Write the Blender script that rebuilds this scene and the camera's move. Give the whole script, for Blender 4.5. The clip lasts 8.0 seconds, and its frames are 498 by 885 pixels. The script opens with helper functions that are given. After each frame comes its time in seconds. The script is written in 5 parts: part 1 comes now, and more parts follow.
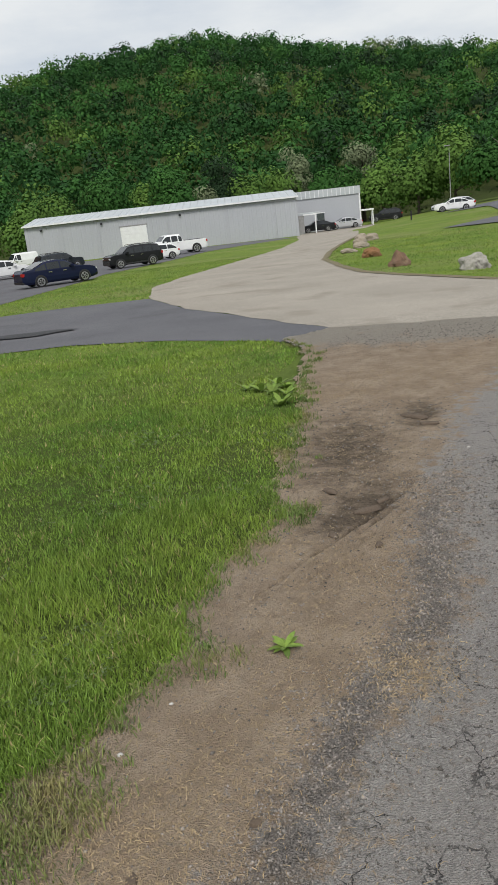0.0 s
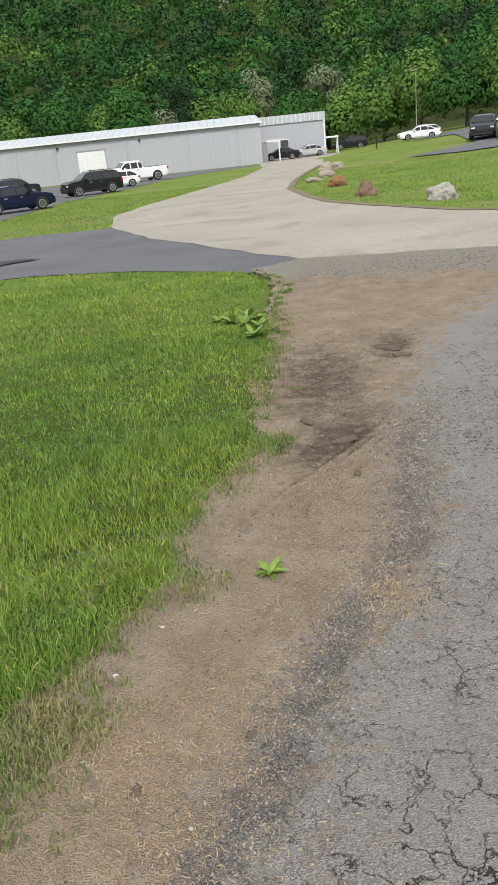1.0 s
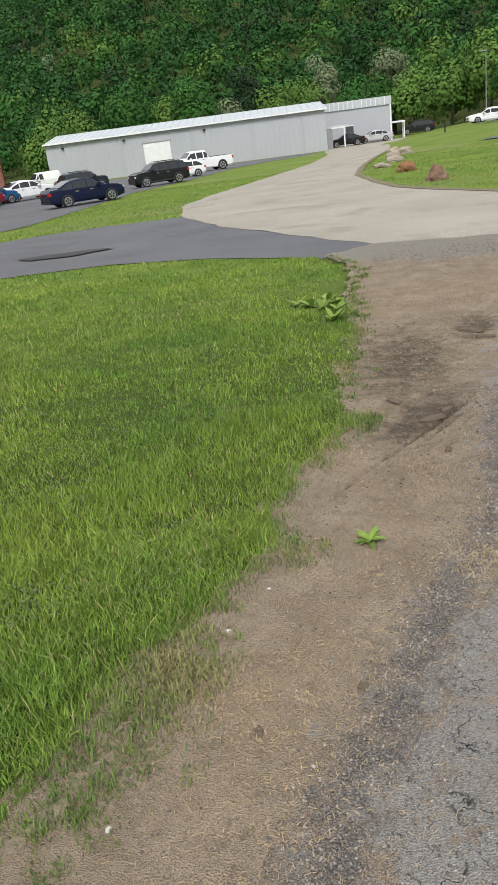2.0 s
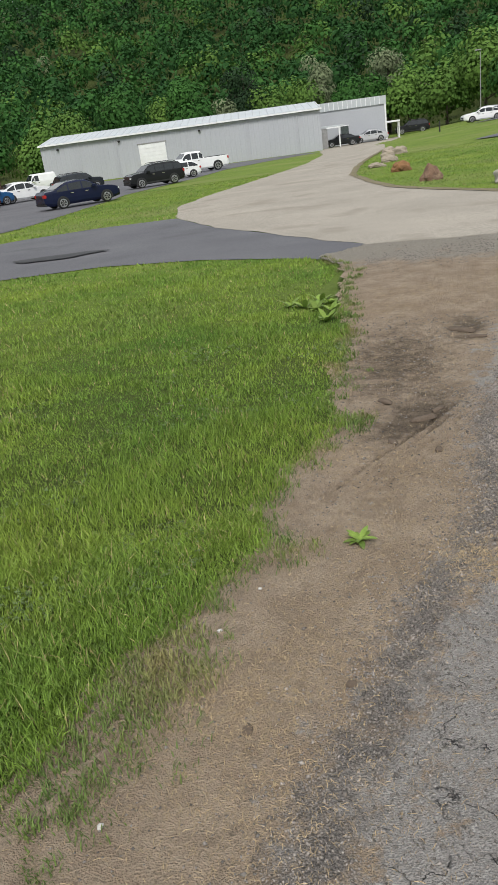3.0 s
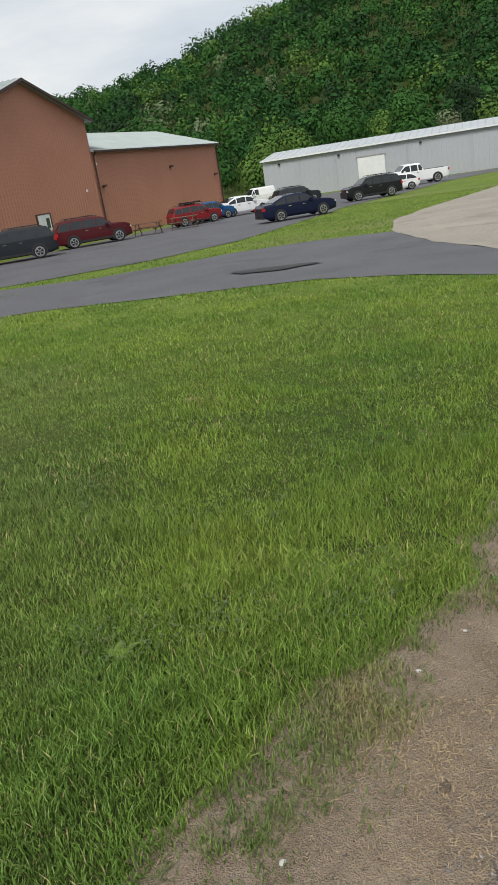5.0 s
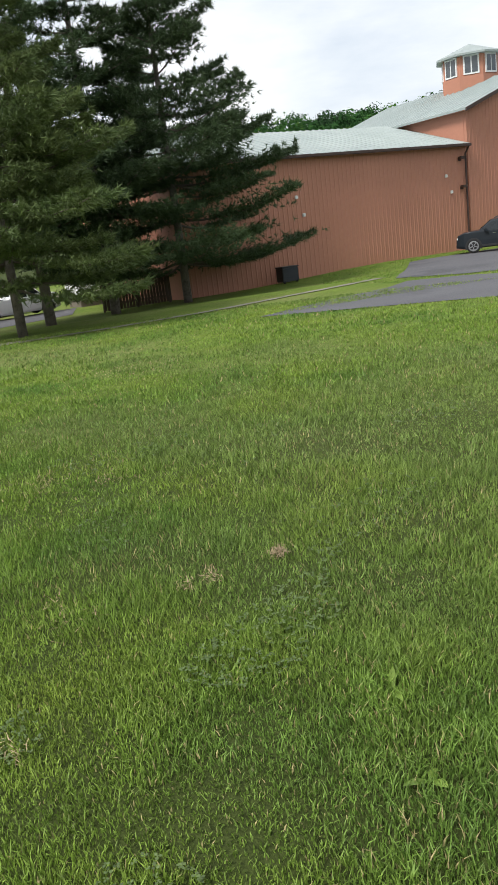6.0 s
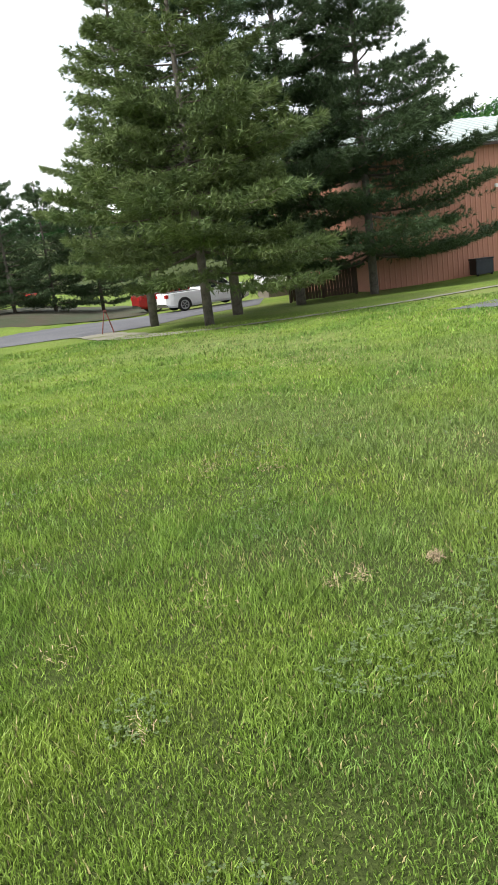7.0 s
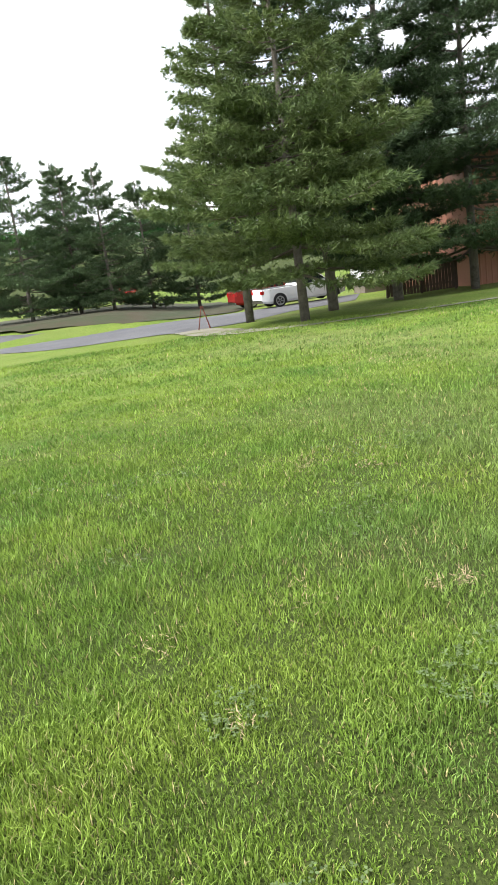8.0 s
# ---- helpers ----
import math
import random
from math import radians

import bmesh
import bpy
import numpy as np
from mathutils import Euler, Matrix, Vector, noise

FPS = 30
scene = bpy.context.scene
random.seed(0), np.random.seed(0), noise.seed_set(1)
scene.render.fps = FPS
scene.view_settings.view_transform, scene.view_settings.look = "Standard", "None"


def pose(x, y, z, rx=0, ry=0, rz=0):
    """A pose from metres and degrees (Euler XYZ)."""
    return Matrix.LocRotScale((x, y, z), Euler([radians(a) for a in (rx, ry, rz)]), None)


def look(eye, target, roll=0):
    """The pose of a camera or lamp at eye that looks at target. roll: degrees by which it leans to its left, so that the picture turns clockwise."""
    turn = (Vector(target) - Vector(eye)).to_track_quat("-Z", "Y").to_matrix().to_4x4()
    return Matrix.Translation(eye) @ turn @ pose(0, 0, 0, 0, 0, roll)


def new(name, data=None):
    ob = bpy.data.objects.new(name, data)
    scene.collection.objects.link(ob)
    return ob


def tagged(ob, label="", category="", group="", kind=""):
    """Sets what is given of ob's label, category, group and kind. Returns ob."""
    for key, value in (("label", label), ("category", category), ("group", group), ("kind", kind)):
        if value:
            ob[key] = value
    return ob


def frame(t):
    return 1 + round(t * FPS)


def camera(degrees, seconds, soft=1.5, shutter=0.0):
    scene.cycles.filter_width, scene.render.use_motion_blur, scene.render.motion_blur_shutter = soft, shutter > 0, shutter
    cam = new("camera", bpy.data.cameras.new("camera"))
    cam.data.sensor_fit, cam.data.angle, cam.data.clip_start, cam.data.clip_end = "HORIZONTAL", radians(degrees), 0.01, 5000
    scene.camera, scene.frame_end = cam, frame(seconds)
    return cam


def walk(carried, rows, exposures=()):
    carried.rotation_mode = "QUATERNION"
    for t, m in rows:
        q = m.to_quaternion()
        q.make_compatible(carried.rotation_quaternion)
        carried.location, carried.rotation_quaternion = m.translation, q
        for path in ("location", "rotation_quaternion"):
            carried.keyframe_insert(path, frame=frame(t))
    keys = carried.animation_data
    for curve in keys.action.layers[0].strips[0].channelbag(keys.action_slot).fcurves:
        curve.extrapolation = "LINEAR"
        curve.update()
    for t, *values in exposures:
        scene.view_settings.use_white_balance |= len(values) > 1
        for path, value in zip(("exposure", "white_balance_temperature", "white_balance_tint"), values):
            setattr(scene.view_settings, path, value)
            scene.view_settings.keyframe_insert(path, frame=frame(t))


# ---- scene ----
cam = camera(36.0, 8.0, soft=1.05)
PATH = [
    (0, (0.591, -0.124, 1.978), (0.029, 1.709, 1.408), -6.5),
    (0.5, (0.586, -0.112, 1.971), (0.114, 1.715, 1.307), -5.8),
    (1, (0.49, -0.181, 1.975), (0.019, 1.616, 1.234), -6.0),
    (1.5, (0.371, -0.329, 1.988), (-0.207, 1.433, 1.237), -7.0),
    (1.7, (0.334, -0.378, 1.973), (-0.289, 1.369, 1.225), -7.4),
    (3, (0.381, -0.431, 1.992), (-0.237, 1.318, 1.243), -7.8),
    (3.5, (0.487, -0.285, 2.012), (-0.132, 1.472, 1.284), -7.8),
    (4, (0.468, -0.216, 1.989), (-0.349, 1.471, 1.291), -9.1),
    (4.5, (0.445, -0.219, 1.982), (-0.449, 1.433, 1.294), -9.0),
    (5, (0.277, -0.342, 2.002), (-0.801, 1.212, 1.35), -8.8),
    (5.2, (0.169, -0.425, 2.012), (-1.046, 1.031, 1.377), -8.8),
    (6.3, (-0.051, -0.548, 1.695), (-1.927, -0.061, 1.202), -7.0),
    (6.5, (-0.092, -0.472, 1.69), (-1.987, -0.065, 1.2), -7.3),
    (7, (-0.102, -0.379, 1.703), (-2.025, -0.105, 1.225), -7.3),
    (7.5, (-0.085, -0.353, 1.711), (-2.024, -0.199, 1.246), -7.7),
    (8, (-0.143, -0.423, 1.691), (-2.09, -0.387, 1.235), -8.0),
]
walk(cam, [(t, look(eye, target, roll)) for t, eye, target, roll in PATH], [(0, 0.08), (0.5, 0.18), (1, 0.52), (1.5, 0.5), (4, 0.15), (5.2, 0.12), (6.3, 0.72), (7, 1.08), (7.5, 1.1), (8, 1.38)])


# ---- world, sun, exposure ----
def sky_world():
    w = bpy.data.worlds.new("overcast_sky")
    w.use_nodes = True
    nt = w.node_tree
    nt.nodes.clear()
    N, L = nt.nodes.new, nt.links.new
    out, bg = N("ShaderNodeOutputWorld"), N("ShaderNodeBackground")
    sky = N("ShaderNodeTexSky")
    sky.sky_type, sky.sun_disc = "NISHITA", False
    sky.sun_elevation, sky.sun_rotation = SUN_EL, SUN_ROT
    sky.dust_density = 3.0
    dim = N("ShaderNodeVectorMath")
    dim.operation = "SCALE"
    dim.inputs["Scale"].default_value = 0.11
    co = N("ShaderNodeTexCoord")
    mp = N("ShaderNodeMapping")
    mp.inputs["Scale"].default_value = (1.0, 1.0, 3.2)
    nz = N("ShaderNodeTexNoise")
    nz.inputs["Scale"].default_value, nz.inputs["Detail"].default_value, nz.inputs["Roughness"].default_value = 2.6, 7.0, 0.55
    rp = N("ShaderNodeValToRGB")
    rp.color_ramp.elements[0].position, rp.color_ramp.elements[0].color = 0.34, (0.66, 0.73, 0.82, 1)
    rp.color_ramp.elements[1].position, rp.color_ramp.elements[1].color = 0.60, (0.98, 1.0, 1.0, 1)
    mx = N("ShaderNodeMix")
    mx.data_type = "RGBA"
    mx.inputs[0].default_value = 0.86
    L(co.outputs["Generated"], mp.inputs[0]), L(mp.outputs[0], nz.inputs["Vector"]), L(nz.outputs["Fac"], rp.inputs[0])
    L(sky.outputs[0], dim.inputs[0]), L(dim.outputs[0], mx.inputs[6]), L(rp.outputs[0], mx.inputs[7])
    L(mx.outputs[2], bg.inputs[0]), L(bg.outputs[0], out.inputs[0])
    bg.inputs[1].default_value = 0.86
    scene.world = w


SUN_EL, SUN_ROT = radians(52), radians(160)
sky_world()
sun = new("sun", bpy.data.lights.new("sun", "SUN"))
sun.data.energy, sun.data.angle, sun.data.color = 2.4, radians(16), (1.0, 0.96, 0.9)
sun.matrix_basis = look((20, -60, 80), (0, 0, 0))

# ---- materials ----
MATS = {}


def mat(name, c1, c2=None, rough=0.7, scale=3.0, fine=40.0, bump=0.0, bscale=None, metal=0.0, spots=None, spot_scale=1.0, rand=0.0, spec=0.5, coat=0.0, dist=0.01, c3=None, grain=0.3):
    """A surface of two noise scales: broad patches from c1 to c2, fine grain, optional stains and bump. rand: variation by object."""
    if name in MATS:
        return MATS[name]
    m = MATS[name] = bpy.data.materials.new(name)
    m.use_nodes = True
    nt = m.node_tree
    N, L = nt.nodes.new, nt.links.new
    b = nt.nodes["Principled BSDF"]
    b.inputs["Roughness"].default_value, b.inputs["Metallic"].default_value = rough, metal
    b.inputs["Specular IOR Level"].default_value = spec
    if coat:
        b.inputs["Coat Weight"].default_value, b.inputs["Coat Roughness"].default_value = coat, 0.06
    co = N("ShaderNodeTexCoord")
    c2 = c2 or tuple(v * 0.75 for v in c1)

    def tex(s, detail=5.0, rg=0.6):
        n = N("ShaderNodeTexNoise")
        n.inputs["Scale"].default_value, n.inputs["Detail"].default_value, n.inputs["Roughness"].default_value = s, detail, rg
        L(co.outputs["Object"], n.inputs["Vector"])
        return n.outputs["Fac"]

    def mixc(f, a, bb, ty="MIX"):
        x = N("ShaderNodeMix")
        x.data_type, x.blend_type = "RGBA", ty
        for sock, v in ((x.inputs[0], f), (x.inputs[6], a), (x.inputs[7], bb)):
            if isinstance(v, (int, float)):
                sock.default_value = v
            elif isinstance(v, tuple):
                sock.default_value = (*v, 1)
            else:
                L(v, sock)
        return x.outputs[2]

    def ramp(v, lo, hi):
        r = N("ShaderNodeMapRange")
        r.inputs[1].default_value, r.inputs[2].default_value = lo, hi
        L(v, r.inputs[0])
        return r.outputs[0]

    col = mixc(ramp(tex(scale), 0.32, 0.68), c1, c2)
    if c3:
        col = mixc(ramp(tex(scale * 0.27, 3.0), 0.5, 0.66), col, c3)
    speck = tex(fine, 4.0, 0.7)
    g2 = N("ShaderNodeMapRange")
    g2.inputs[1].default_value, g2.inputs[2].default_value, g2.inputs[3].default_value, g2.inputs[4].default_value = 0.25, 0.75, 1 - grain, 1 + grain
    L(speck, g2.inputs[0])
    mul = N("ShaderNodeVectorMath")
    mul.operation = "SCALE"
    L(col, mul.inputs[0]), L(g2.outputs[0], mul.inputs["Scale"])
    col = mul.outputs[0]
    if spots:
        col = mixc(ramp(tex(spot_scale, 6.0), 0.56, 0.66), col, spots)
    if rand:
        oi = N("ShaderNodeObjectInfo")
        ge = N("ShaderNodeNewGeometry")
        add = N("ShaderNodeMath")
        add.operation = "ADD"
        L(oi.outputs["Random"], add.inputs[0]), L(ge.outputs["Random Per Island"], add.inputs[1])
        r = N("ShaderNodeMapRange")
        r.inputs[1].default_value, r.inputs[2].default_value, r.inputs[3].default_value, r.inputs[4].default_value = 0.3, 1.7, 1 - rand, 1 + rand
        L(add.outputs[0], r.inputs[0])
        mu = N("ShaderNodeVectorMath")
        mu.operation = "SCALE"
        L(col, mu.inputs[0]), L(r.outputs[0], mu.inputs["Scale"])
        col = mu.outputs[0]
    L(col, b.inputs["Base Color"])
    if bump:
        bp = N("ShaderNodeBump")
        bp.inputs["Strength"].default_value, bp.inputs["Distance"].default_value = bump, dist
        L(tex(bscale or fine, 6.0, 0.7), bp.inputs["Height"])
        L(bp.outputs[0], b.inputs["Normal"])
    return m


def leaf_mat(name, c1, c2, scale, trans=0.25, rough=0.6, rand=0.4, c3=None, spec=0.25):
    """Foliage: patches of two greens, every leaf a little different, some light passing through."""
    m = mat(name, c1, c2, rough=rough, scale=scale, fine=scale * 9, rand=rand, spec=spec, c3=c3)
    b = m.node_tree.nodes["Principled BSDF"]
    if trans:
        nt = m.node_tree
        tr = nt.nodes.new("ShaderNodeBsdfTranslucent")
        ms = nt.nodes.new("ShaderNodeMixShader")
        ms.inputs[0].default_value = trans
        nt.links.new(b.inputs["Base Color"].links[0].from_socket, tr.inputs[0])
        nt.links.new(b.outputs[0], ms.inputs[1])
        nt.links.new(tr.outputs[0], ms.inputs[2])
        nt.links.new(ms.outputs[0], nt.nodes["Material Output"].inputs[0])
    return m


def glass_mat():
    m = mat("car_glass", (0.012, 0.015, 0.017), (0.02, 0.024, 0.026), rough=0.06, scale=2, spec=0.6)
    return m


# ---- small building tools ----
def mesh_ob(name, bm, material, parent=None, smooth=False):
    me = bpy.data.meshes.new(name)
    bm.normal_update()
    bm.to_mesh(me)
    bm.free()
    for m in material if isinstance(material, (list, tuple)) else [material]:
        me.materials.append(m)
    if smooth:
        me.shade_smooth()
    ob = new(name, me)
    ob.parent = parent
    return ob


def part(name, bm, material, parent, label="", smooth=False):
    ob = mesh_ob(name, bm, material, parent, smooth)
    return tagged(ob, label) if label else ob


def raw_ob(name, verts, faces, material, parent=None, smooth=False):
    """One mesh from arrays of corners and equal-sized faces."""
    verts, faces = np.asarray(verts, np.float32), np.asarray(faces, np.int32)
    me = bpy.data.meshes.new(name)
    n, k = faces.shape
    me.vertices.add(len(verts)), me.loops.add(n * k), me.polygons.add(n)
    me.vertices.foreach_set("co", verts.ravel())
    me.loops.foreach_set("vertex_index", faces.ravel())
    me.polygons.foreach_set("loop_start", np.arange(n, dtype=np.int32) * k)
    me.update(calc_edges=True)
    me.validate()
    me.materials.append(material)
    if smooth:
        me.shade_smooth()
    ob = new(name, me)
    ob.parent = parent
    return ob


def empty(name, m, label, category, group="", kind=""):
    e = new(name)
    e.empty_display_size = 0.3
    e.matrix_basis = m
    return tagged(e, label, category, group, kind)


def add_box(bm, x0, x1, y0, y1, z0, z1, bevel=0.0):
    r = bmesh.ops.create_cube(bm, size=1.0, matrix=Matrix.Translation(((x0 + x1) / 2, (y0 + y1) / 2, (z0 + z1) / 2)) @ Matrix.Diagonal((x1 - x0, y1 - y0, z1 - z0, 1)))
    if bevel:
        vs = set(r["verts"])
        es = [e for e in bm.edges if e.verts[0] in vs and e.verts[1] in vs]
        bmesh.ops.bevel(bm, geom=es, offset=bevel, segments=2, affect="EDGES")
    return bm


def box(x0, x1, y0, y1, z0, z1, bevel=0.0):
    return add_box(bmesh.new(), x0, x1, y0, y1, z0, z1, bevel)


def prism(poly, axis, a, b):
    """A polygon of (u, v) pushed along an axis from a to b. axis x: (y, z); y: (x, z); z: (x, y)."""
    bm = bmesh.new()

    def at(u, v, w):
        return {"x": (w, u, v), "y": (u, w, v), "z": (u, v, w)}[axis]

    lo, hi = [bm.verts.new(at(u, v, a)) for u, v in poly], [bm.verts.new(at(u, v, b)) for u, v in poly]
    bm.faces.new(lo), bm.faces.new(hi[::-1])
    for i in range(len(poly)):
        j = (i + 1) % len(poly)
        bm.faces.new((lo[j], lo[i], hi[i], hi[j]))
    bmesh.ops.recalc_face_normals(bm, faces=bm.faces[:])
    return bm


def add_tube(bm, points, radii, sides=8, caps=True):
    """A tube along points with a radius at each."""
    rings, pts = [], [Vector(p) for p in points]
    for i, p in enumerate(pts):
        d = (pts[min(i + 1, len(pts) - 1)] - pts[max(i - 1, 0)]).normalized()
        a = d.orthogonal().normalized() if i == 0 else (a - d * a.dot(d)).normalized()
        c = d.cross(a)
        rings.append([bm.verts.new(p + (a * math.cos(k * math.tau / sides) + c * math.sin(k * math.tau / sides)) * radii[i]) for k in range(sides)])
    for r, q in zip(rings, rings[1:]):
        for k in range(sides):
            bm.faces.new((r[k], r[(k + 1) % sides], q[(k + 1) % sides], q[k]))
    if caps:
        bm.faces.new(rings[0][::-1]), bm.faces.new(rings[-1])
    return bm


def smooth01(a, b, v):
    v = min(1.0, max(0.0, (v - a) / (b - a)))
    return v * v * (3 - 2 * v)


def ground_z(x, y):
    """Height of the land: it falls gently away from the camera, rises to the upper car park and to the wooded hill."""
    d = math.hypot(math.hypot(x, y), 1.5)
    z = -0.014 * min(d, 45) - 0.0145 * max(0.0, min(d, 100) - 45)
    z += 0.09 * max(0.0, min(x + 12, 45)) * smooth01(28, 80, y)
    z -= 0.35 * smooth01(-26, -34, x) * smooth01(26, 14, y)
    z += 0.9 * smooth01(-41, -46, x) * smooth01(0, -8, y)
    return z


def hill_z(x, y):
    """The hill behind: its crest lies on a ring and drops to the west."""
    d, b = math.hypot(x, y), math.degrees(math.atan2(-x, y))
    crest = 9.15 + 2.75 * math.exp(-(((b - 19) / 13) ** 2)) - 2.2 * smooth01(27, 42, b) + 0.7 * smooth01(44, 55, b) - 3.4 * smooth01(66, 82, b) - 1.5 * smooth01(4, -12, b)
    top = CREST * math.tan(radians(crest - 1.2)) + 4 * noise.noise((x * 0.012, y * 0.012, 3.0))
    return ground_z(x, y) + top * smooth01(HILL_FOOT, CREST + 30, d) ** 0.8


HILL_FOOT, CREST = 140.0, 420.0

# ---- the land ----
def lawn_mat():
    """Turf from afar; thatch and soil between the blades where the sward is built, and on the floor of the woods,
    darkened to hold the shade of the gaps.
    """
    m = mat("lawn_turf", (0.150, 0.205, 0.040), (0.105, 0.160, 0.030), rough=0.95, scale=0.5, fine=14, bump=0.8, bscale=22, c3=(0.165, 0.195, 0.060), spec=0.1, dist=0.04, grain=0.4)
    nt = m.node_tree
    N, L = nt.nodes.new, nt.links.new
    b = nt.nodes["Principled BSDF"]
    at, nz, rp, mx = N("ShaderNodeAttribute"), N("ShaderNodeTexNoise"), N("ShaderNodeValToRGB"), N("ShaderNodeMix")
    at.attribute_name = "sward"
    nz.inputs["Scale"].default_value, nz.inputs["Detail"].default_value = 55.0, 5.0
    # soil tones lowered so that gaps between blades and crowns look shaded
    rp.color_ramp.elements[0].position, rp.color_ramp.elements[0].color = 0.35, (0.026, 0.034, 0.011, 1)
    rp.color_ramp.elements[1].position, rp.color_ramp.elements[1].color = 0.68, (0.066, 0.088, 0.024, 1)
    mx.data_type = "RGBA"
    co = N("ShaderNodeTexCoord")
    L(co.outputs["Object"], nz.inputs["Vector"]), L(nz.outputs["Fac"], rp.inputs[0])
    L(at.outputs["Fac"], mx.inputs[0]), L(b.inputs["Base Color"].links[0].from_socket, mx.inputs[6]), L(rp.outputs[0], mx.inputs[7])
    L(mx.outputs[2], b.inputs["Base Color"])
    return m


GRASS = lawn_mat()
DRIVE = mat("dark_asphalt", (0.10, 0.10, 0.11), (0.125, 0.125, 0.135), rough=0.85, scale=0.5, fine=90, bump=0.5, bscale=120, spec=0.25, spots=(0.085, 0.085, 0.092), spot_scale=0.35)
PALE = mat("pale_gravel_road", (0.335, 0.305, 0.262), (0.275, 0.252, 0.216), rough=0.95, scale=0.35, fine=30, bump=0.8, bscale=40, spots=(0.25, 0.225, 0.19), spot_scale=0.5, spec=0.15, grain=0.45)
CONCRETE = mat("path_concrete", (0.27, 0.255, 0.215), (0.19, 0.185, 0.14), rough=0.95, scale=1.4, fine=25, bump=0.4, spots=(0.13, 0.15, 0.06), spot_scale=1.6, spec=0.15)


def land_sheet():
    rad = [0.0] + [0.3 * k for k in range(2, 48)] + [14.4 * 1.04**k for k in range(1, 28)] + [41.5 * 1.07**k for k in range(1, 64)]
    rad = [r for r in rad if r < 1500] + [1500, 2600]
    n = 220
    bm = bmesh.new()
    sward = bm.verts.layers.float.new("sward")
    mid = bm.verts.new((0, 0, ground_z(0, 0)))
    last = None
    for r in rad[1:]:
        ring = []
        for k in range(n):
            a = math.tau * k / n
            x, y = r * math.sin(a), r * math.cos(a)
            z = hill_z(x, y) if r > HILL_FOOT else ground_z(x, y)
            if r < 42 and -40 < y < 13.8 and x < 9.0:
                z -= 0.14 * smooth01(0.0, 0.3, x - edge_x(y))
            ring.append(bm.verts.new((x, y, z)))
            if x < 0 and y < 14:
                ring[-1][sward] = 0.9 * smooth01(15, 4, r) * smooth01(-4.0, -1.5, y - 0.5 * x)
            # woods floor takes the full dark colour, shade under the crowns included
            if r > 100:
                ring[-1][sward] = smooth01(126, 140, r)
        for k in range(n):
            j = (k + 1) % n
            bm.faces.new((mid, ring[j], ring[k])) if last is None else bm.faces.new((last[k], last[j], ring[j], ring[k]))
        last = ring
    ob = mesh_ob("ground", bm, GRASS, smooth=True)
    tagged(ob, "mown green lawn and wooded hill land", "ground", kind="structure")


PAVED = []


def sheet(name, poly, material, label, category, lift=0.02, cell=1.5, rough_edge=0.0):
    """A paved or bare area that follows the land: the polygon cut on a grid."""
    PAVED.append(poly)
    pts = []
    for (x0, y0), (x1, y1) in zip(poly, poly[1:] + poly[:1]):
        n = max(1, int(math.hypot(x1 - x0, y1 - y0) / (cell * 0.5)))
        for i in range(n):
            x, y = x0 + (x1 - x0) * i / n, y0 + (y1 - y0) * i / n
            if rough_edge:
                v = noise.noise_vector((x * 1.3, y * 1.3, 5.0)) + noise.noise_vector((x * 4, y * 4, 9.0)) * 0.5
                x, y = x + v.x * rough_edge, y + v.y * rough_edge
            pts.append((x, y))
    bm = bmesh.new()
    bm.faces.new([bm.verts.new((x, y, 0)) for x, y in pts])
    xs, ys = [p[0] for p in pts], [p[1] for p in pts]
    for axis, lo, hi in ((0, min(xs), max(xs)), (1, min(ys), max(ys))):
        v = lo + cell
        while v < hi:
            co, no = [0, 0, 0], [0, 0, 0]
            co[axis], no[axis] = v, 1
            bmesh.ops.bisect_plane(bm, geom=bm.verts[:] + bm.edges[:] + bm.faces[:], plane_co=co, plane_no=no)
            v += cell
    for v in bm.verts:
        v.co.z = ground_z(v.co.x, v.co.y) + lift
    for f in bm.faces:
        if f.normal.z < 0:
            f.normal_flip()
    bmesh.ops.recalc_face_normals(bm, faces=bm.faces[:])
    if sum(f.normal.z for f in bm.faces) < 0:
        bmesh.ops.reverse_faces(bm, faces=bm.faces[:])
    return tagged(mesh_ob(name, bm, material), label, category, kind="structure")


# drive, roads, lots
LAWN_TIP = [(-1.77, 11.1), (-2.1, 12.1), (-2.73, 12.68), (-5.0, 13.6), (-7.3, 13.9), (-9.0, 13.4), (-10.8, 12.75), (-13.7, 12.0), (-16.1, 9.6), (-18.2, 7.5)]
sheet("driveway", LAWN_TIP + [(-19.7, 10.1), (-21.0, 13.3), (-22.4, 15.0), (-21.2, 16.4), (-17.2, 17.6), (-15.3, 19.8), (-14.4, 21.5), (-12.2, 22.9), (-9.5, 23.5), (-6.68, 19.3), (-3.43, 15.6), (-1.6, 13.5)], DRIVE, "dark grey asphalt driveway crossing the lawn", "driveway", lift=0.014)
sheet("pavement", [(-1.6, 13.4), (-3.43, 15.54), (-6.68, 19.29), (-9.49, 23.52), (-11.5, 28.7), (-12.0, 34.0), (-12.2, 41.0), (-12.5, 48.2), (-13.0, 58.3), (-15.6, 77.6), (-19.0, 92), (-20.5, 104), (-19, 110), (-13, 113), (-11, 113), (-12.2, 96), (-10.0, 80), (-7.6, 62), (-7.1, 48.6), (-6.6, 42), (-5.9, 36.3), (-4.6, 31.8), (-3.0, 27.0), (-1.6, 24.5), (1.28, 20.4), (8.8, 15.5), (8.8, 13.0), (3.0, 12.9), (0.0, 13.0)], PALE, "pale tan gravel-worn road curving up to the warehouse", "road", lift=0.02, rough_edge=0.14)
